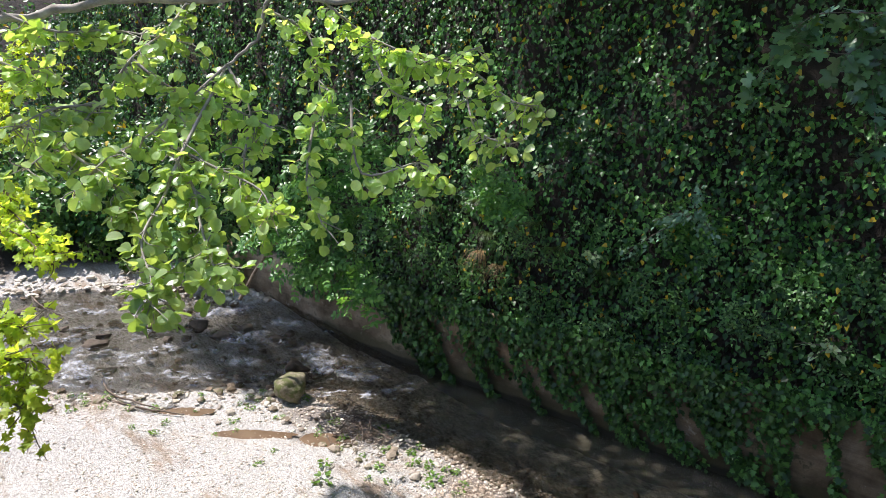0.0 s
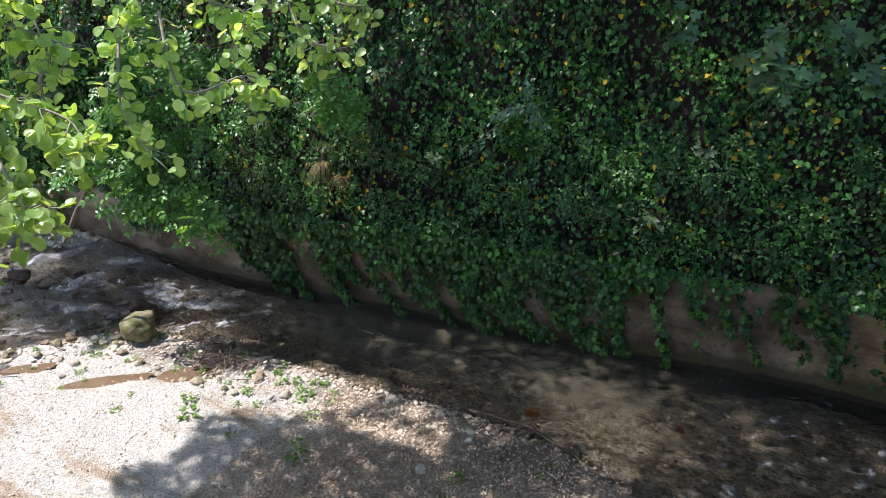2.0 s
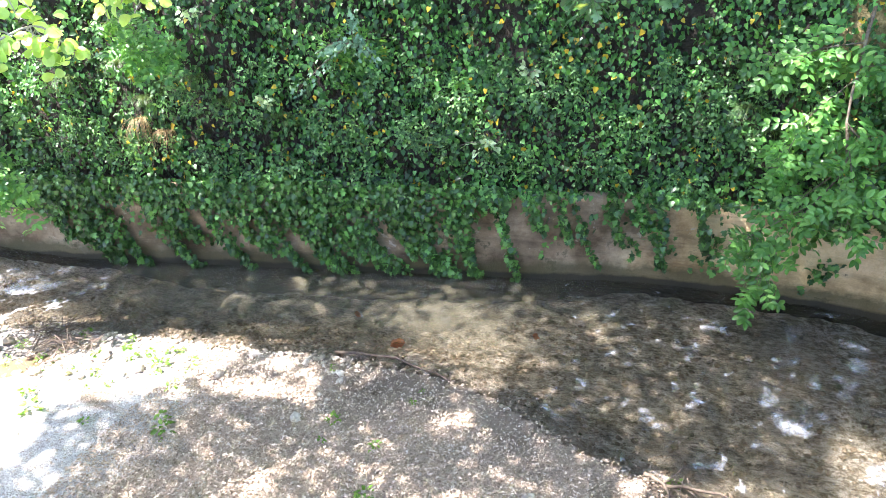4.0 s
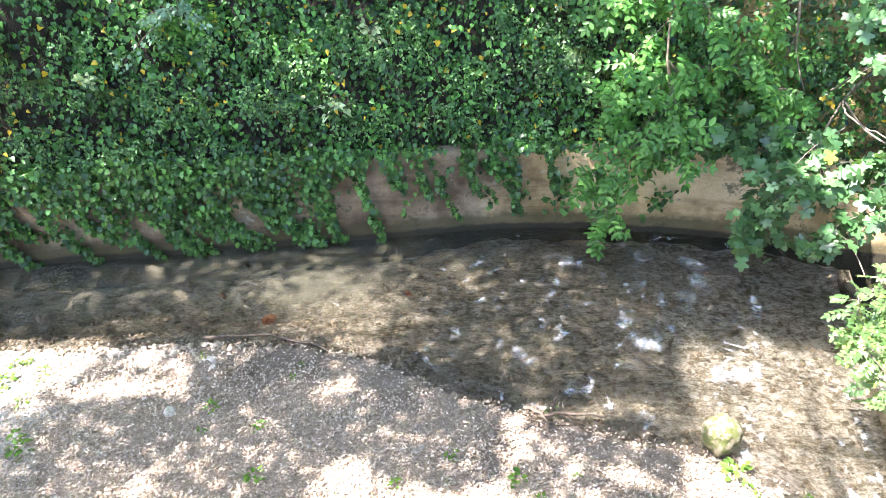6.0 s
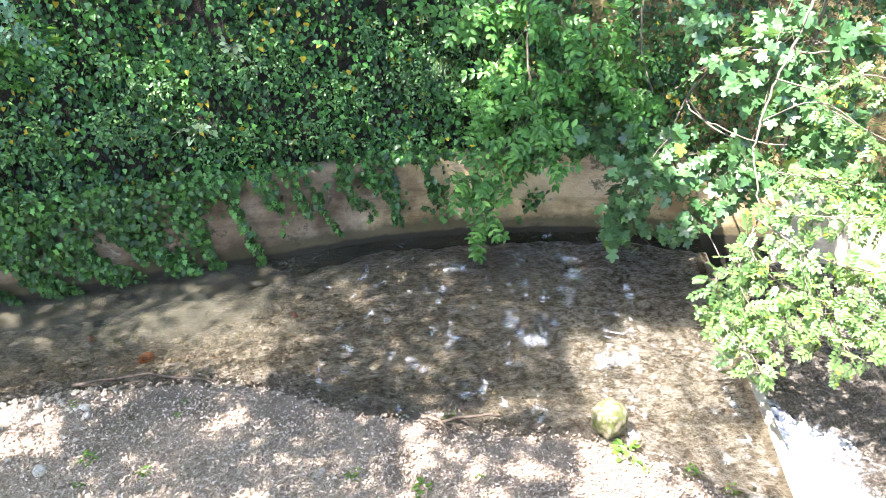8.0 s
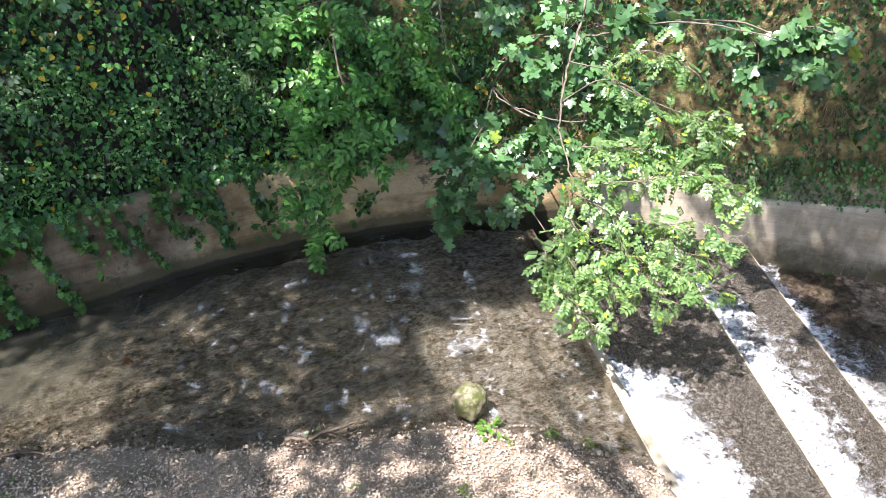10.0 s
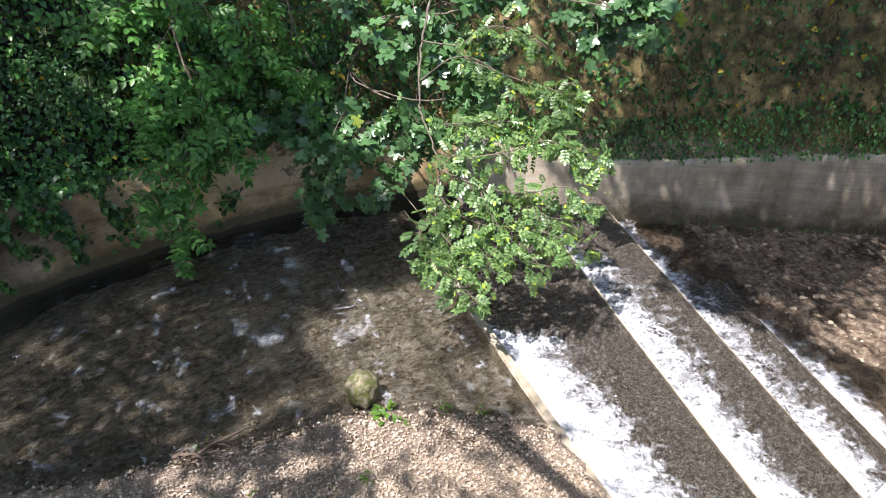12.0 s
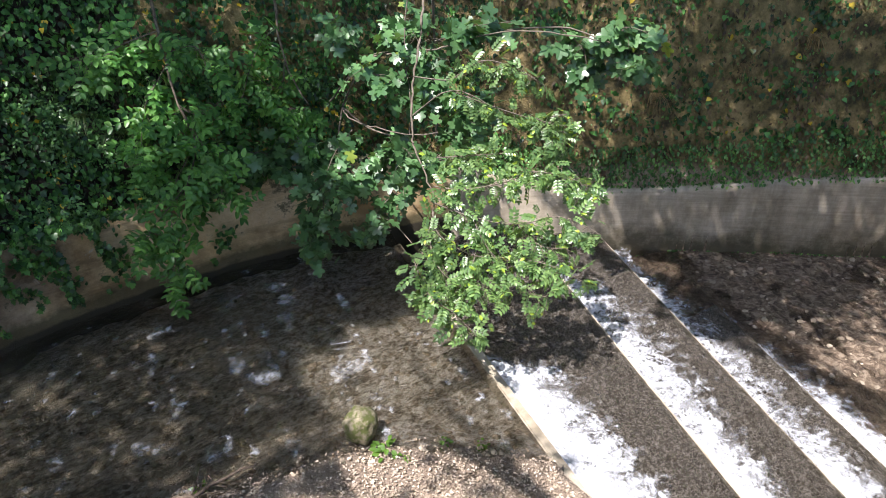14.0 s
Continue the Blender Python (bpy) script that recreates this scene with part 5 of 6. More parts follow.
# ---- ivy on the hillside and the wall ----
def on_hill(r, n, x0, x1, d0, d1, keep):
    """Random places on the slope behind the wall, thinned by keep(x, z)."""
    x, d = r.uniform(x0, x1, n), r.uniform(d0, d1, n)
    y = wall_y(x) + d * np.sqrt(1 + 0.35 * smooth(4, 8, x))
    z = ground_z(x, y)
    k = r.uniform(size=n) < keep(x, z)
    return x[k], y[k], z[k]


def out_of_slope(x):
    """The way out of the hillside, level."""
    s = (wall_y(x + 0.1) - wall_y(x - 0.1)) / 0.2
    k = 1 / np.sqrt(1 + s * s)
    return np.stack([s * k, -k, 0 * x], -1)


def cover(name, leaf, n, area, keep, stand, size, mat, seed, label, category):
    """Leaves laid over the slope like shingles, standing off it by stand."""
    r = np.random.RandomState(seed)
    x, y, z = on_hill(r, n, *area, keep)
    o = out_of_slope(x)
    puff = 0.35 + 0.6 * lumps(x, z, 0.8, seed + 0.3) + 0.5 * lumps(x, z, 0.3, seed + 0.6)
    off = stand[0] + (stand[1] - stand[0]) * np.clip(puff, 0, 1.4) * r.uniform(0.3, 1, len(x))
    at = np.stack([x, y, z], -1) + o * off[:, None] + np.array([0, 0, 1.0]) * (off * 0.35)[:, None]
    up = o * 0.8 + np.array([0, 0, 0.8]) + r.normal(size=at.shape) * 0.5
    tip = o * 0.35 + np.array([0, 0, -1.0]) + r.normal(size=at.shape) * 0.5
    ob = leaf_mass(name, leaf, at, tip, up, r.uniform(*size, len(x)), mat)
    return tagged(ob, label, category, kind="stuff")


lush = lambda x, z: np.where(x < 4.5, 1.0, np.clip(1 - (x - 4.5) * 0.5, 0, 1)) * np.clip(0.95 + 1.0 * lumps(x, z, 1.5, 31) + 0.8 * lumps(x, z, 0.4, 32), 0.12, 1)
thin = lambda x, z: np.clip(0.28 + 0.8 * lumps(x, z, 1.1, 33) + 0.4 * lumps(x, z, 0.4, 34), 0.06, 0.8)
cover("ivy", IVY_MASS, 128000, (-24, 6.8, 0.13, 2.9), lush, (0.0, 0.5), (0.045, 0.095), M_IVY, 3, "dense dark ivy with a few yellow leaves on the hillside", "ivy")
cover("ivy", IVY_MASS, 30000, (5.5, 16, 0.35, 3.0), thin, (0.0, 0.12), (0.05, 0.11), M_IVY, 4, "sparse ivy over the bare clay slope", "ivy")
low = lambda x, z: (z < 3.1) * np.clip(0.4 + 1.8 * lumps(x, z, 1.1, 35) + 0.9 * lumps(x, z, 0.45, 36), 0, 1) * (x < 4.6)
cover("bramble", TRIPLE, 17000, (-12, 5, 0.13, 1.1), low, (0.08, 0.5), (0.7, 1.25), M_BRAMBLE, 5, "bramble leaves hanging over the wall top", "bramble")
tufty = lambda x, z: np.clip(1.1 * lumps(x, z, 1.0, 37), 0, 0.7)
cover("bramble", TRIPLE, 7000, (-22, 3.5, 0.6, 2.8), tufty, (0.12, 0.42), (0.7, 1.3), M_BRAMBLE, 6, "clumps of lighter leaves growing through the ivy", "bramble")
cover("dry_plants", SCRAP, 26000, (5.2, 16, 0.2, 3.0), lambda x, z: np.clip(0.35 + 0.7 * lumps(x, z, 0.9, 43), 0.08, 0.9), (0.0, 0.12), (0.05, 0.13), M_DRY, 8, "dry brown stems and leaves on the clay slope", "plant")
cover("small_leaves", OVATE_MASS, 16000, (5.2, 16, 0.2, 3.0), lambda x, z: np.clip(0.25 + 0.8 * lumps(x, z, 1.2, 45), 0.05, 0.9), (0.0, 0.15), (0.03, 0.07), M_BRAMBLE, 9, "small green leaves on the clay slope", "plant")
cover("ground_cover", OVATE_MASS, 15000, (6.2, 16, 0.06, 0.42), lambda x, z: 0.5 + 0 * x, (0.02, 0.16), (0.04, 0.085), M_BRAMBLE, 7, "fringe of small green leaves along the coping", "plant")


# where each tongue begins at the wall top and ends, its lowest height and its width
TONGUES = [(-8.7, -8.25, 0.45, 0.3), (-8.2, -7.65, 0.03, 0.42), (-7.85, -7.2, 0.05, 0.3), (-7.0, -6.36, 0.03, 0.24), (-6.75, -6.2, 0.5, 0.4), (-6.1, -5.47, 0.03, 0.18), (-5.8, -5.1, 0.35, 0.3), (-5.3, -4.62, 0.05, 0.2),
           (-4.8, -4.0, 0.06, 0.42), (-4.5, -3.7, 0.3, 0.4), (-4.0, -3.2, 0.1, 0.46), (-3.3, -2.9, 0.4, 0.35), (-3.1, -2.45, 0.05, 0.4), (-2.4, -2.07, 0.08, 0.28), (-1.75, -1.46, 0.02, 0.15), (-1.3, -1.15, 0.85, 0.2),
           (-0.95, -0.75, 0.7, 0.12), (-0.75, -0.35, 0.3, 0.06), (-0.25, -0.1, 0.75, 0.14), (0.1, 0.2, 0.95, 0.2), (0.35, 0.5, 0.35, 0.2), (0.9, 1.05, 0.7, 0.14)]


def hanging_ivy(seed):
    """Tongues of ivy down the face of the wall, each with leaves of its own."""
    r = np.random.RandomState(seed)
    at = []
    for top_x, low_x, low_z, width in TONGUES:
        length = float(wall_top(top_x)) + 0.15 - low_z
        n = int(length * width * 900)
        u = r.uniform(0, 1, n) ** 0.9
        spread = width * (1.1 - 0.6 * u) * (1 + 0.5 * np.sin(u * 11 + top_x * 7))
        x = top_x + (low_x - top_x) * u ** 1.7 + r.uniform(-0.6, 0.6, n) * spread
        z = low_z + length * (1 - u) + r.normal(size=n) * 0.03
        at.append(np.stack([x, wall_y(x) - r.uniform(0.02, 0.2, n) * (0.5 + 0.5 * np.sin(u * 3.1)), np.maximum(z, 0.03 + r.uniform(0, 0.06, n))], -1))
    n = 5200
    x = r.uniform(-11, 3.6, n)
    hem = 0.05 + 0.42 * smooth(-0.6, -2.6, x) + 0.35 * lumps(x, 0 * x, 1.3, 41) + 0.2 * lumps(x, 0 * x, 0.4, 42)
    u = r.uniform(-0.2, 1, n)
    keep = hem * u < hem - 0.02
    at.append(np.stack([x, wall_y(x) - r.uniform(0.02, 0.22, n), wall_top(x) + 0.1 - np.maximum(hem, 0.02) * u], -1)[keep])
    for _ in range(45):
        x0, n = r.uniform(-9, 2.6), r.randint(4, 14)
        z0 = wall_top(x0) - r.uniform(0.2, 1.0)
        at.append(np.stack([x0 + r.normal(size=n) * 0.06, wall_y(x0) - r.uniform(0.01, 0.06, n), np.maximum(z0 + r.normal(size=n) * 0.08, 0.05)], -1))
    at = np.concatenate(at)
    o = out_of_slope(at[:, 0])
    up = o + np.array([0, 0, 0.45]) + r.normal(size=at.shape) * 0.5
    tip = o * 0.25 + np.array([0, 0, -1.0]) + r.normal(size=at.shape) * 0.45
    thing = empty("ivy", (-3, 8, 0.2), "tongues of ivy hanging down the concrete wall", "ivy")
    size = r.uniform(0.05, 0.105, len(at))
    near = np.argsort(np.abs(at[:, 0] + 1.5))
    leaf_pieces(IVY, at[near], tip[near], up[near], size[near], M_TONGUE, thing, 300)


hanging_ivy(51)


# ---- grass ----
def tuft(at, blades, length, mat, label, seed, fall=0.8, lean=(0, -0.5)):
    """One tuft: arching blades that taper to a point."""
    r = np.random.RandomState(seed)
    verts, faces = [], []
    for _ in range(blades):
        a, l, w = r.uniform(0, 6.28), length * r.uniform(0.5, 1.1), r.uniform(0.003, 0.006)
        way = np.array([math.cos(a) * 0.6 + lean[0], math.sin(a) * 0.6 + lean[1], 0])
        root = np.array(at) + np.array([r.normal() * 0.05, r.normal() * 0.04, 0])
        side = np.array([-way[1], way[0], 0]) / (np.linalg.norm(way) + 1e-6) * w
        n = len(verts)
        for k in range(5):
            u = k / 4
            p = root + way * l * u * 0.75 + np.array([0, 0, l * (0.75 * u - fall * 1.35 * u * u)])
            s = side * (1 - u * 0.9)
            verts += [tuple(p - s), tuple(p + s)]
        faces += [(n + 2 * k, n + 2 * k + 1, n + 2 * k + 3, n + 2 * k + 2) for k in range(4)]
    return tagged(mesh_object("grass_tuft", verts, faces, mat), label, "grass", "tufts of grass on the slope")


def hill_point(x, d, out=0.05):
    y = float(wall_y(x)) + d * math.sqrt(1 + 0.35 * float(smooth(4, 8, x)))
    return (x, y - out, float(ground_z(x, y)))


for n, (x, d) in enumerate([(-8.1, 0.7), (-7.2, 0.75), (-6.9, 0.6), (-6.1, 0.65), (-5.6, 0.55), (-6.5, 0.9), (-4.9, 0.6), (1.3, 0.7), (1.6, 0.55), (1.9, 0.75), (1.1, 0.95)]):
    tuft(hill_point(x, d, 0.2), 70, 0.6, M_BLADE, "long green grass blades arching out of the ivy", 60 + n)
for n, (x, d) in enumerate([(-7.0, 0.5), (-6.6, 0.45), (8.35, 1.15), (10.4, 0.9), (11.3, 1.1), (12.0, 0.8), (9.3, 0.75), (10.9, 1.6), (8.0, 1.5), (5.0, 2.0)]):
    tuft(hill_point(x, d, 0.15), 90, 0.55, M_STRAW, "dry straw-coloured grass tuft hanging down the slope", 80 + n, 1.0)


def bush(x, y, z, rx, rz, n, seed, leaf, size, mat, label):
    """A rounded, gappy bush of small leaves on a few stems."""
    r = np.random.RandomState(seed)
    thing = empty("bush", (x, y, z), label, "bush", "bushes on the far bank")
    for k in range(5):
        a = r.uniform(0, 6.28)
        tube("stem", [(x + 0.1 * k, y, z), (x + math.cos(a) * rx * 0.4, y + math.sin(a) * rx * 0.4, z + rz * 0.8), (x + math.cos(a) * rx * 0.7, y + math.sin(a) * rx * 0.7, z + rz * 1.5)], 0.025, 0.008, M_BARK, thing)
    p = r.normal(size=(n, 3))
    p /= np.linalg.norm(p, axis=1)[:, None]
    lobes = 1 + 0.3 * lumps(p[:, 0] * 2 + seed, p[:, 2] * 2 + p[:, 1], 0.9, seed) + 0.2 * lumps(p[:, 0] * 2, p[:, 1] * 2 + seed, 0.4, seed + 1)
    at = p * (lobes * r.uniform(0.6, 1.0, n) ** 0.5)[:, None] * (rx, rx, rz) + (x, y, z + rz * 0.85)
    at[:, 2] = np.maximum(at[:, 2], z + 0.05)
    tip = p * 0.6 + r.normal(size=p.shape) * 0.5 + (0, 0, -0.4)
    tagged(leaf_mass("foliage", leaf, at, tip, p * 0.6 + (0, 0, 0.7) + r.normal(size=p.shape) * 0.4, r.uniform(*size, n), mat, thing), kind="stuff")


for n, (x, y, rx, rz) in enumerate([(-15.6, 6.4, 1.3, 1.2), (-17.2, 5.6, 1.4, 1.5), (-18.9, 4.6, 1.5, 1.6), (-20.8, 3.4, 1.8, 1.8), (-13.6, 6.5, 1.1, 1.1), (-12.0, 7.1, 0.9, 1.0), (-23.5, 1.8, 2.2, 2.2), (-22.5, 5.5, 2.0, 2.6), (-17.3, 3.9, 0.9, 0.9), (-16.6, 5.3, 0.9, 1.0), (-18.6, 2.6, 1.2, 1.2), (-20.0, 1.0, 1.3, 1.4)]):
    bush(x, y, float(ground_z(x, y)) - 0.05, rx, rz, 2600, 900 + n, OVATE_MASS, (0.09, 0.17), M_IVY if n % 2 else M_BRAMBLE, "dense dark green bush on the far bank")
for n, (x, y, rx, rz) in enumerate([(-16.0, 4.75, 0.4, 0.28), (-15.2, 5.2, 0.3, 0.2)]):
    bush(x, y, float(ground_z(x, y)) - 0.03, rx, rz, 420, 930 + n, OVATE_MASS, (0.07, 0.12), M_WEED, "low bright green plants among the stones")


def glaucous_shrub(at, n, spread, leaf, size, mat, label, seed):
    """A small plant that grows out of the ivy."""
    r = np.random.RandomState(seed)
    thing = empty("shrub", at, label, "shrub")
    o = out_of_slope(np.array([at[0]]))[0]
    pos, tip = [], []
    for k in range(7):
        end = np.array(at) + o * r.uniform(0.15, 0.45) * spread + r.normal(size=3) * (0.5, 0.1, 0.3) * spread + (0, 0, 0.15 * spread)
        tube("stem", [np.array(at), (np.array(at) + end) / 2 + (0, 0, 0.1 * spread), end], 0.008, 0.004, M_BARK, thing)
        for _ in range(n // 7):
            u = r.uniform(0.35, 1)
            pos.append(np.array(at) + (end - np.array(at)) * u + r.normal(size=3) * 0.05 * spread)
            tip.append((end - np.array(at)) / spread * 1.5 + r.normal(size=3) * 0.5 + (0, 0, -0.2))
    pos, tip = np.array(pos), np.array(tip)
    up = o * 0.7 + (0, 0, 0.8) + r.normal(size=pos.shape) * 0.35
    tagged(leaf_mass("foliage", leaf, pos, tip, up, r.uniform(*size, len(pos)), mat, thing), kind="stuff")


glaucous_shrub((-3.85, 8.45, 3.3), 300, 0.8, OVATE_MASS, (0.05, 0.085), M_GLAUCOUS, "blue-grey wild rose growing out of the ivy", 951)
for n, at in enumerate([(-1.48, 8.62, 2.97), (-1.92, 8.25, 2.13), (-5.0, 7.98, 2.6), (-5.95, 8.05, 3.7)]):
    glaucous_shrub(at, 30, 0.3, OVATE, (0.06, 0.1), M_SUNLIT, "cluster of leaves among the ivy, coloured pale as if sunlit", 960 + n)

# ---- stones ----
def stone_mesh(name, seed, sub, flat=(1, 1, 0.7), rough=0.18, sharp=9):
    bm = bmesh.new()
    bmesh.ops.create_icosphere(bm, subdivisions=sub, radius=0.5)
    r = np.random.RandomState(seed)
    shift = Vector(r.uniform(-50, 50, 3))
    cuts = [(Vector(r.normal(size=3)).normalized(), r.uniform(0.22, 0.4)) for _ in range(sharp)]
    for v in bm.verts:
        for n, d in cuts:
            k = v.co.dot(n)
            if k > d:
                v.co -= n * (k - d) * 0.95
        v.co *= 1 + rough * noise.noise(v.co * 2.2 + shift) + rough * 0.5 * noise.noise(v.co * 5 + shift) + rough * 0.25 * noise.noise(v.co * 14 + shift)
        v.co = Vector((v.co.x * flat[0], v.co.y * flat[1], v.co.z * flat[2]))
    me = bpy.data.meshes.new(name)
    bm.to_mesh(me)
    bm.free()
    me.polygons.foreach_set("use_smooth", [True] * len(me.polygons))
    return me


def boulder(name, at, size, mat, seed, label, turn=0, flat=(1, 0.85, 0.75), rough=0.24, sharp=9):
    me = stone_mesh(name, seed, 4, flat, rough, sharp)
    me.materials.append(mat)
    ob = new(name, me)
    ob.matrix_world = pose(*at, 0, 0, turn) @ Matrix.Diagonal((size, size, size, 1))
    return tagged(ob, label, "rock")


boulder("boulder", (2.38, 4.65, 0.14), 0.42, M_MOSSY, 7, "rounded moss-green boulder at the water's edge", 30, (0.95, 0.85, 0.95), 0.22, 0)
boulder("rock", (-8.58, 5.08, 0.2), 0.62, M_MOSSY, 21, "mossy angular rock beside the rapids", 50, (1, 0.85, 0.85), 0.2, 6)
boulder("rock", (-9.15, 5.5, 0.2), 0.5, M_DARKROCK, 10, "dark wet rock in the rapids", 70)
for n, (x, y, s) in enumerate([(-11.0, 5.1, 0.5), (-11.6, 5.0, 0.45), (-10.9, 5.6, 0.4), (-12.2, 4.4, 0.5), (-12.6, 4.2, 0.35), (-12.1, 3.3, 0.45), (-12.3, 3.5, 0.35), (-11.4, 4.3, 0.3), (-10.3, 5.9, 0.35), (-14.4, 2.8, 0.5), (-13.1, 3.1, 0.25)]):
    boulder("rock", (x, y, float(water_z(x, y)) + 0.02), s, M_DARKROCK, 100 + n, "dark wet rock breaking the rapids", n * 50, (1, 0.7, 0.5))


def pebbles(name, n, spots, size, mat, seed, label, sub=1, sink=0.25):
    """Stones of one kind in one mesh, lying on the ground."""
    r = np.random.RandomState(seed)
    kinds = []
    for k in range(5):
        me = stone_mesh("shape", seed + k, sub, (1, 0.8, 0.5), 0.25)
        v = np.zeros(len(me.vertices) * 3)
        me.vertices.foreach_get("co", v)
        kinds.append((v.reshape(-1, 3), [tuple(p.vertices) for p in me.polygons]))
        bpy.data.meshes.remove(me)
    x, y = spots(r, n)
    z = ground_z(x, y)
    s = size[0] + (size[1] - size[0]) * r.uniform(size=len(x)) ** 3
    verts, faces, c = [], [], 0
    for i in range(len(x)):
        v, f = kinds[i % 5]
        a = r.uniform(0, 6.28)
        ca, sa = math.cos(a), math.sin(a)
        verts.append(np.stack([v[:, 0] * ca - v[:, 1] * sa, v[:, 0] * sa + v[:, 1] * ca, v[:, 2]], -1) * s[i] + (x[i], y[i], z[i] + s[i] * (0.25 - sink * 0.5)))
        faces += [tuple(q + c for q in p) for p in f]
        c += len(v)
    return tagged(mesh_object(name, np.concatenate(verts), faces, mat, None, False), label, "stones", kind="stuff")


def on_bank(x0, x1, reach):
    def spots(r, n):
        x = r.uniform(x0, x1, n)
        y = bank_y(x) - 0.0 - reach * r.uniform(size=n) ** 1.3
        k = (y > 0.3) & (x < lip_x(0, y) - 0.2)
        return x[k], y[k]
    return spots


def in_stream(x0, x1):
    def spots(r, n):
        x = r.uniform(x0, x1, n)
        y = r.uniform(bank_y(x) - 0.1, np.minimum(wall_y(x) - 0.5, far_y(x) + 0.3))
        k = x < lip_x(0, y) - 0.25
        return x[k], y[k]
    return spots


pebbles("gravel", 11000, on_bank(-13, -3.6, 3.8), (0.014, 0.06), M_ROCK, 201, "pale sunlit gravel on the bank")
pebbles("gravel", 1100, on_bank(-4.5, 4.0, 3.6), (0.012, 0.05), M_ROCK, 202, "scattered pebbles among dry leaves")
pebbles("gravel", 170, on_bank(-12.5, -6.0, 1.0), (0.06, 0.26), M_COBBLE, 208, "grey-brown cobbles along the rapids")
pebbles("gravel", 900, on_bank(-10.5, -3.0, 0.9), (0.03, 0.12), M_ROCK, 203, "stones along the water's edge")
pebbles("stream_stones", 5200, in_stream(-9, 4.6), (0.025, 0.13), M_BED, 204, "brown stones on the stream bed")
pebbles("stream_stones", 420, in_stream(-16, -8.8), (0.05, 0.42), M_WETROCK, 205, "dark stones in the rapids")
pebbles("stream_stones", 900, lambda r, n: (lambda x, y: (x[y < wall_y(x) - 0.1], y[y < wall_y(x) - 0.1]))(r.uniform(8.2, 13, n), r.uniform(0.5, 6.2, n)), (0.04, 0.16), M_BED, 206, "stones and debris below the weir")
pebbles("gravel", 700, lambda r, n: (lambda x: (x, np.minimum(far_y(x) + r.uniform(-0.2, 1.4, n), wall_y(x) - 0.1)))(r.uniform(-18, -11.8, n)), (0.08, 0.3), M_ROCK, 207, "stones on the far bank of the rapids")

# single stones that stand out
stone_kinds = [stone_mesh("stone", 300 + k, 2, (1, 0.8, 0.55), 0.22) for k in range(4)]
for k, me in enumerate(stone_kinds):
    me.materials.append(M_ROCK)
rs = np.random.RandomState(310)
for n in range(90):
    x = rs.uniform(-9.5, -3.0) if n < 66 else rs.uniform(-3, 3)
    y = float(bank_y(x)) - abs(rs.normal()) * (0.7 if n < 60 else 1.2) - 0.05
    if y < 0.6:
        continue
    s = (0.06 + 0.15 * rs.uniform() ** 2) * (1 if n < 60 else 0.6)
    ob = new("stone", stone_kinds[n % 4])
    ob.matrix_world = pose(x, y, float(ground_z(x, y)) + s * 0.13, rs.uniform(-15, 15), rs.uniform(-15, 15), rs.uniform(0, 360)) @ Matrix.Diagonal((s, s, s, 1))
    tagged(ob, "grey river stone lying on the gravel bank", "stone", "stones on the bank")
for x, y, s, m in [(-3.73, 7.44, 0.16, M_ORANGE), (-2.93, 6.92, 0.26, M_ORANGE), (-1.04, 7.34, 0.14, M_ORANGE), (-2.55, 3.55, 0.09, M_ROCK), (-0.2, 5.9, 0.14, M_ROCK)]:
    ob = new("stone", stone_mesh("stone", int(abs(x) * 90), 2, (1, 0.8, 0.6)))
    ob.data.materials.append(m)
    ob.matrix_world = pose(x, y, float(ground_z(x, y)) + s * 0.2, 0, 0, x * 60) @ Matrix.Diagonal((s, s, s, 1))
    tagged(ob, "rust-orange stone under the water" if m is M_ORANGE else "pale rounded stone on the bank", "stone", "stones on the bank")


# ---- dry leaves and weeds ----
def litter(n, seed, x0, x1, reach, start, label, size=(0.018, 0.05)):
    r = np.random.RandomState(seed)
    x = r.uniform(x0, x1, n)
    y = bank_y(x) - start - reach * r.uniform(size=n)
    shore = bank_y(x) - y + 0.5 * lumps(x, y, 0.9, 47)
    k = (y > 0.25) & (x < lip_x(0, y) - 0.1) & (r.uniform(size=n) < 0.12 + 0.88 * smooth(-0.15, 0.75, shore))
    x, y = x[k], y[k]
    at = np.stack([x, y, ground_z(x, y) + r.uniform(0.015, 0.045, len(x))], -1)
    a = r.uniform(0, 6.28, len(x))
    tip = np.stack([np.cos(a), np.sin(a), r.normal(size=len(x)) * 0.2], -1)
    up = np.array([0, 0, 1.0]) + r.normal(size=at.shape) * 0.45
    tagged(leaf_mass("leaf_litter", SCRAP, at, tip, up, r.uniform(*size, len(x)), M_LITTER), label, "dry leaves", kind="stuff")


litter(90000, 401, -5.2, 4.0, 4.6, -0.35, "brown and grey dry leaves covering the shaded bank")
litter(1500, 402, -10, -4, 3.5, 0.1, "scattered dry leaves on the gravel")


weed_leaf = bpy.data.meshes.new("leaf")
weed_leaf.from_pydata(OVATE[0].tolist(), [], OVATE[1])
weed_leaf.materials.append(M_WEED)


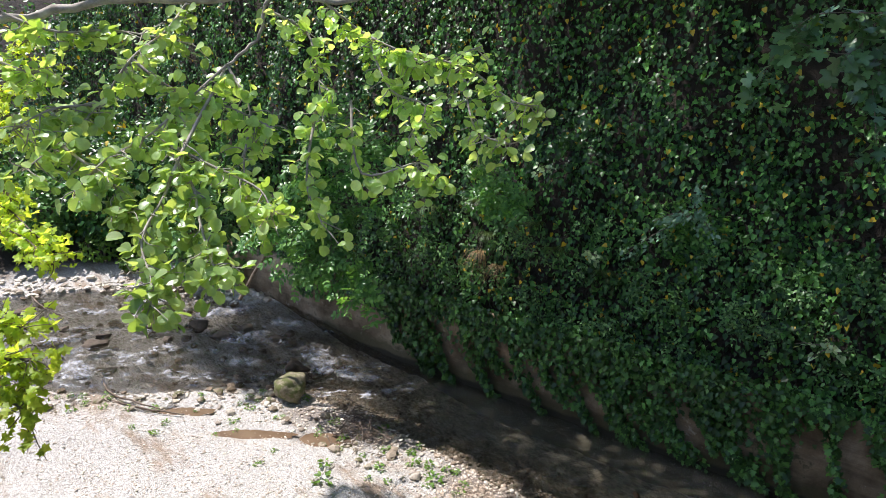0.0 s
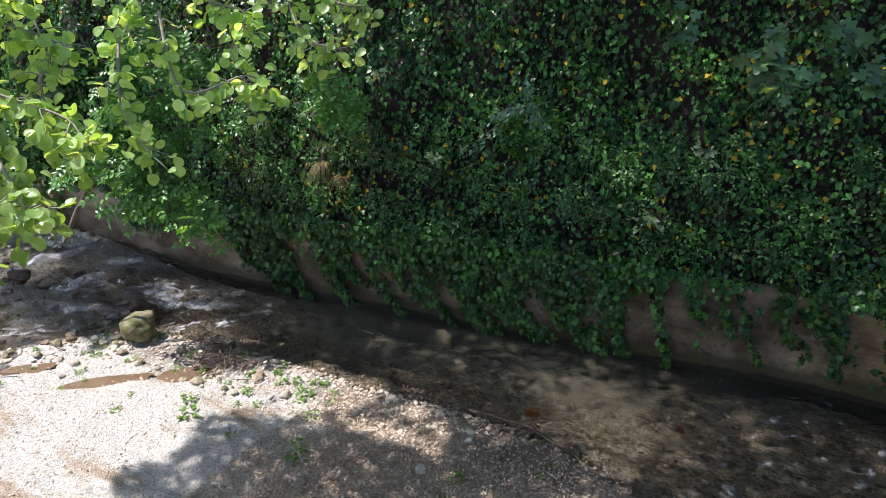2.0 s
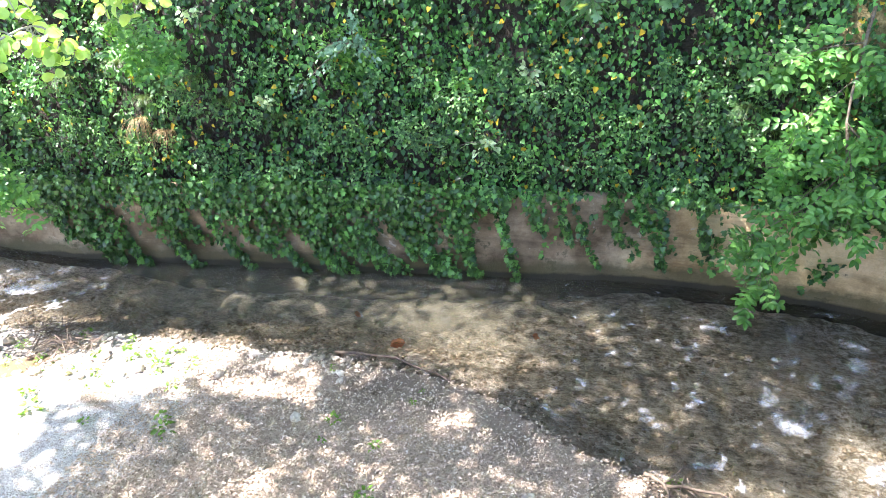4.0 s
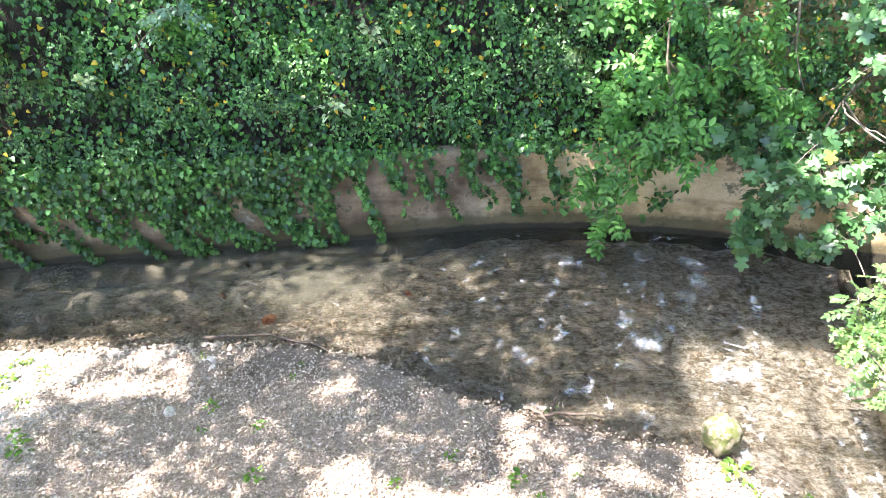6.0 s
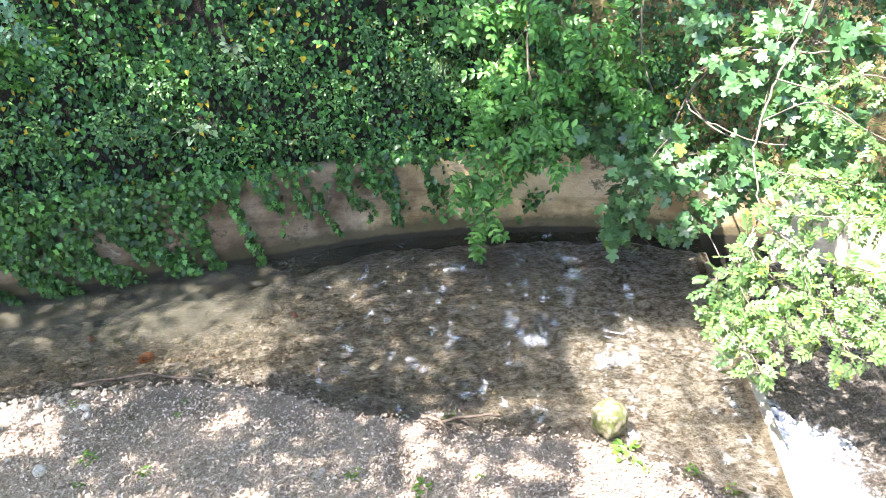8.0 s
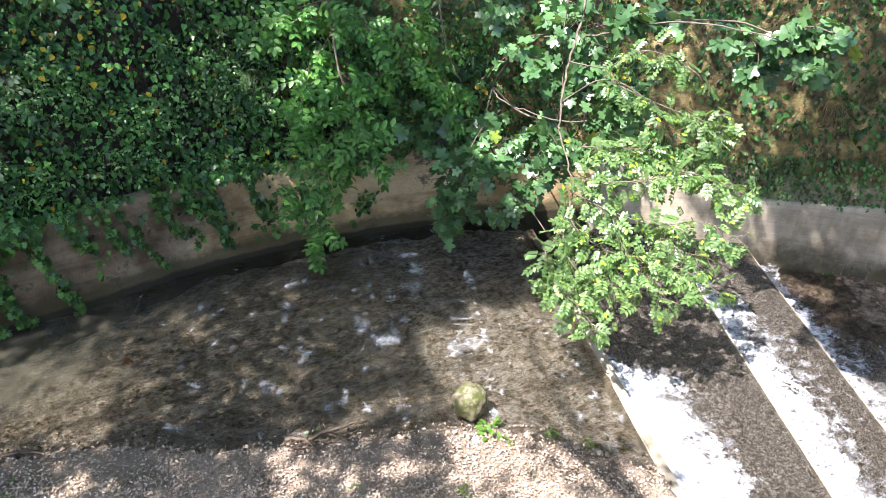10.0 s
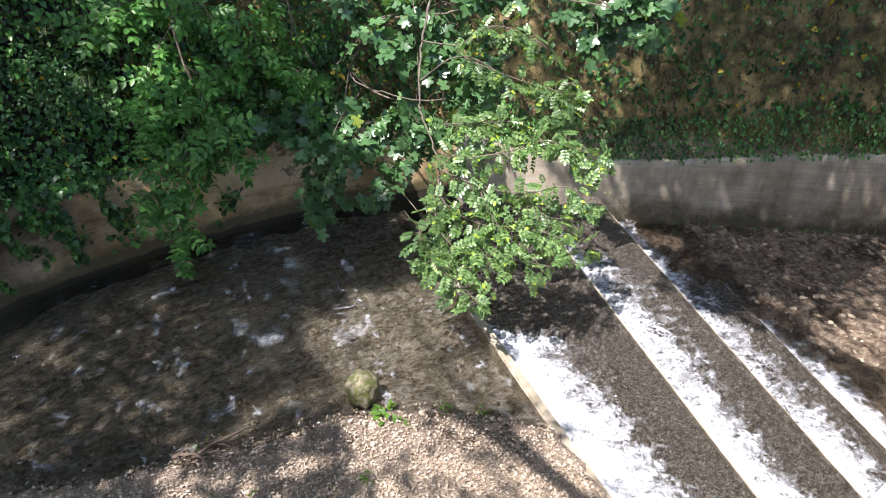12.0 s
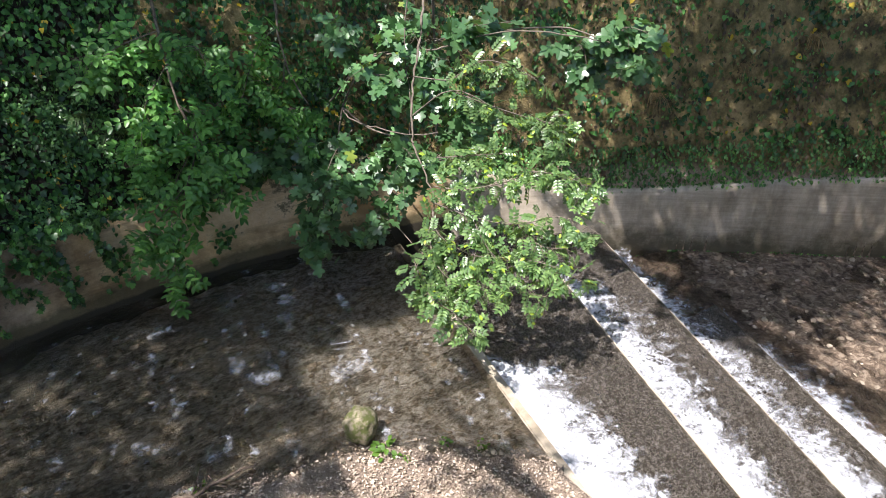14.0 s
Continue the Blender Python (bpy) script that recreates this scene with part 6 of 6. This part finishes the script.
def weed(at, size, seed, mat, label):
    """A small rosette of leaves on short stalks."""
    r = np.random.RandomState(seed)
    n = 18
    thing = empty("weed", at, label, "weed", "weeds on the bank")
    a, h = r.uniform(0, 6.28, n), r.uniform(0.1, 0.8, n)
    p = np.stack([np.cos(a) * h * 0.6, np.sin(a) * h * 0.6, r.uniform(0.1, 0.7, n) * (1.1 - h)], -1) * size
    tip = np.stack([np.cos(a), np.sin(a), r.uniform(-0.4, 0.5, n)], -1)
    rot = turned(tip, np.array([0, 0, 1.0]) + r.normal(size=p.shape) * 0.3)
    for i in range(n):
        ob = new("leaf", weed_leaf)
        ob.parent = thing
        k = size * r.uniform(0.22, 0.42)
        ob.matrix_basis = Matrix.Translation(p[i]) @ Matrix(rot[i].tolist()).to_4x4() @ Matrix.Diagonal((k, k, k, 1))
    return thing


rw = np.random.RandomState(420)
WEEDS = [(-2.15, 3.95, 0.16), (-1.55, 3.55, 0.17), (-1.4, 3.35, 0.14), (2.45, 4.25, 0.24), (0.75, 5.0, 0.14), (-0.3, 4.35, 0.12), (0.35, 4.1, 0.15), (0.55, 3.85, 0.12), (3.0, 4.0, 0.13), (3.3, 3.75, 0.12),
         (-2.9, 4.9, 0.14), (-2.3, 4.6, 0.12), (-4.6, 4.2, 0.2), (-5.0, 4.9, 0.16), (-5.4, 5.2, 0.18), (-6.3, 4.1, 0.2), (-3.6, 3.3, 0.16)]
for n, (x, y, s) in enumerate(WEEDS):
    weed((x, y, float(ground_z(x, y))), s * 1.1, 430 + n, M_WEED, "small bright green weed growing in the gravel")
for n in range(76):
    x = rw.uniform(-10.3, 3.4) if n < 34 else rw.uniform(-10.8, -5.0)
    y = float(bank_y(x)) - (rw.uniform(0.1, 2.4) if n < 34 else rw.uniform(0.05, 0.9))
    if y > 1:
        weed((x, y, float(ground_z(x, y))), rw.uniform(0.07, 0.16), 500 + n, M_WEED, "small bright green weed growing in the gravel")


# ---- driftwood ----
def sticks(name, at, n, spread, length, seed, label, mat):
    r = np.random.RandomState(seed)
    verts, faces = [], []
    for _ in range(n):
        p = np.array(at) + np.array([r.normal() * spread[0], r.normal() * spread[1], abs(r.normal()) * spread[2] + 0.01])
        w = r.normal(size=3) * (1, 1, 0.25)
        w /= np.linalg.norm(w)
        l = length * r.uniform(0.3, 1)
        v, f = tube(None, [p - w * l / 2, p + r.normal(size=3) * 0.03 * l, p + w * l / 2 + r.normal(size=3) * 0.06 * l], 0.007 * r.uniform(0.5, 1.6), 0.003, None, sides=4)
        c = len(verts)
        verts += [tuple(q) for q in v]
        faces += [tuple(i + c for i in q) for q in f]
    return tagged(mesh_object(name, verts, faces, mat), label, "driftwood")


sticks("driftwood", (-6.95, 5.22, 0.1), 170, (0.32, 0.2, 0.08), 0.4, 601, "heap of dark twigs and roots washed onto the bank", M_DRIFT)
sticks("driftwood", (0.66, 4.9, 0.06), 26, (0.14, 0.06, 0.03), 0.4, 602, "small tangle of brown twigs at the water's edge", M_DRIFT)
for n, pts in enumerate([[(0.6, 4.86, 0.09), (0.85, 4.92, 0.11), (1.3, 4.9, 0.08)], [(0.45, 5.0, 0.08), (0.62, 4.88, 0.13), (0.7, 4.7, 0.07)], [(-3.4, 6.0, 0.06), (-2.6, 6.1, 0.05), (-1.8, 5.85, 0.06)], [(-10.6, 2.6, 0.25), (-9.6, 3.1, 0.22), (-9.0, 3.5, 0.2)],
                         [(-10.9, 3.0, 0.28), (-10.2, 2.9, 0.3), (-9.4, 3.3, 0.2)], [(-14.8, 3.0, 0.6), (-14.0, 3.0, 0.62), (-13.5, 3.2, 0.5)]]):
    tagged(tube("branch", pts, 0.022, 0.01, M_DRIFT), "bare grey-brown dead branch lying on the bank", "branch")


# muddy puddles in the hollows of the gravel
for px, py, rx, ry in PUDDLES:
    level = float(ground_z(px, py)) + 0.036
    def pool_shape(u, v):
        k = 1.15 * u * (1 + 0.2 * lumps(np.cos(v * 6.2832) + px, np.sin(v * 6.2832), 0.9, 61))
        a, b = rx * k * np.cos(v * 6.2832), ry * k * np.sin(v * 6.2832)
        return px + (a - b) * 0.7071, py + (a + b) * 0.7071, level + 0 * u
    tagged(patch("puddle", np.linspace(0, 1, 9), np.linspace(0, 1, 41), pool_shape, M_MUD), "shallow puddle of muddy ochre water in the gravel", "puddle")
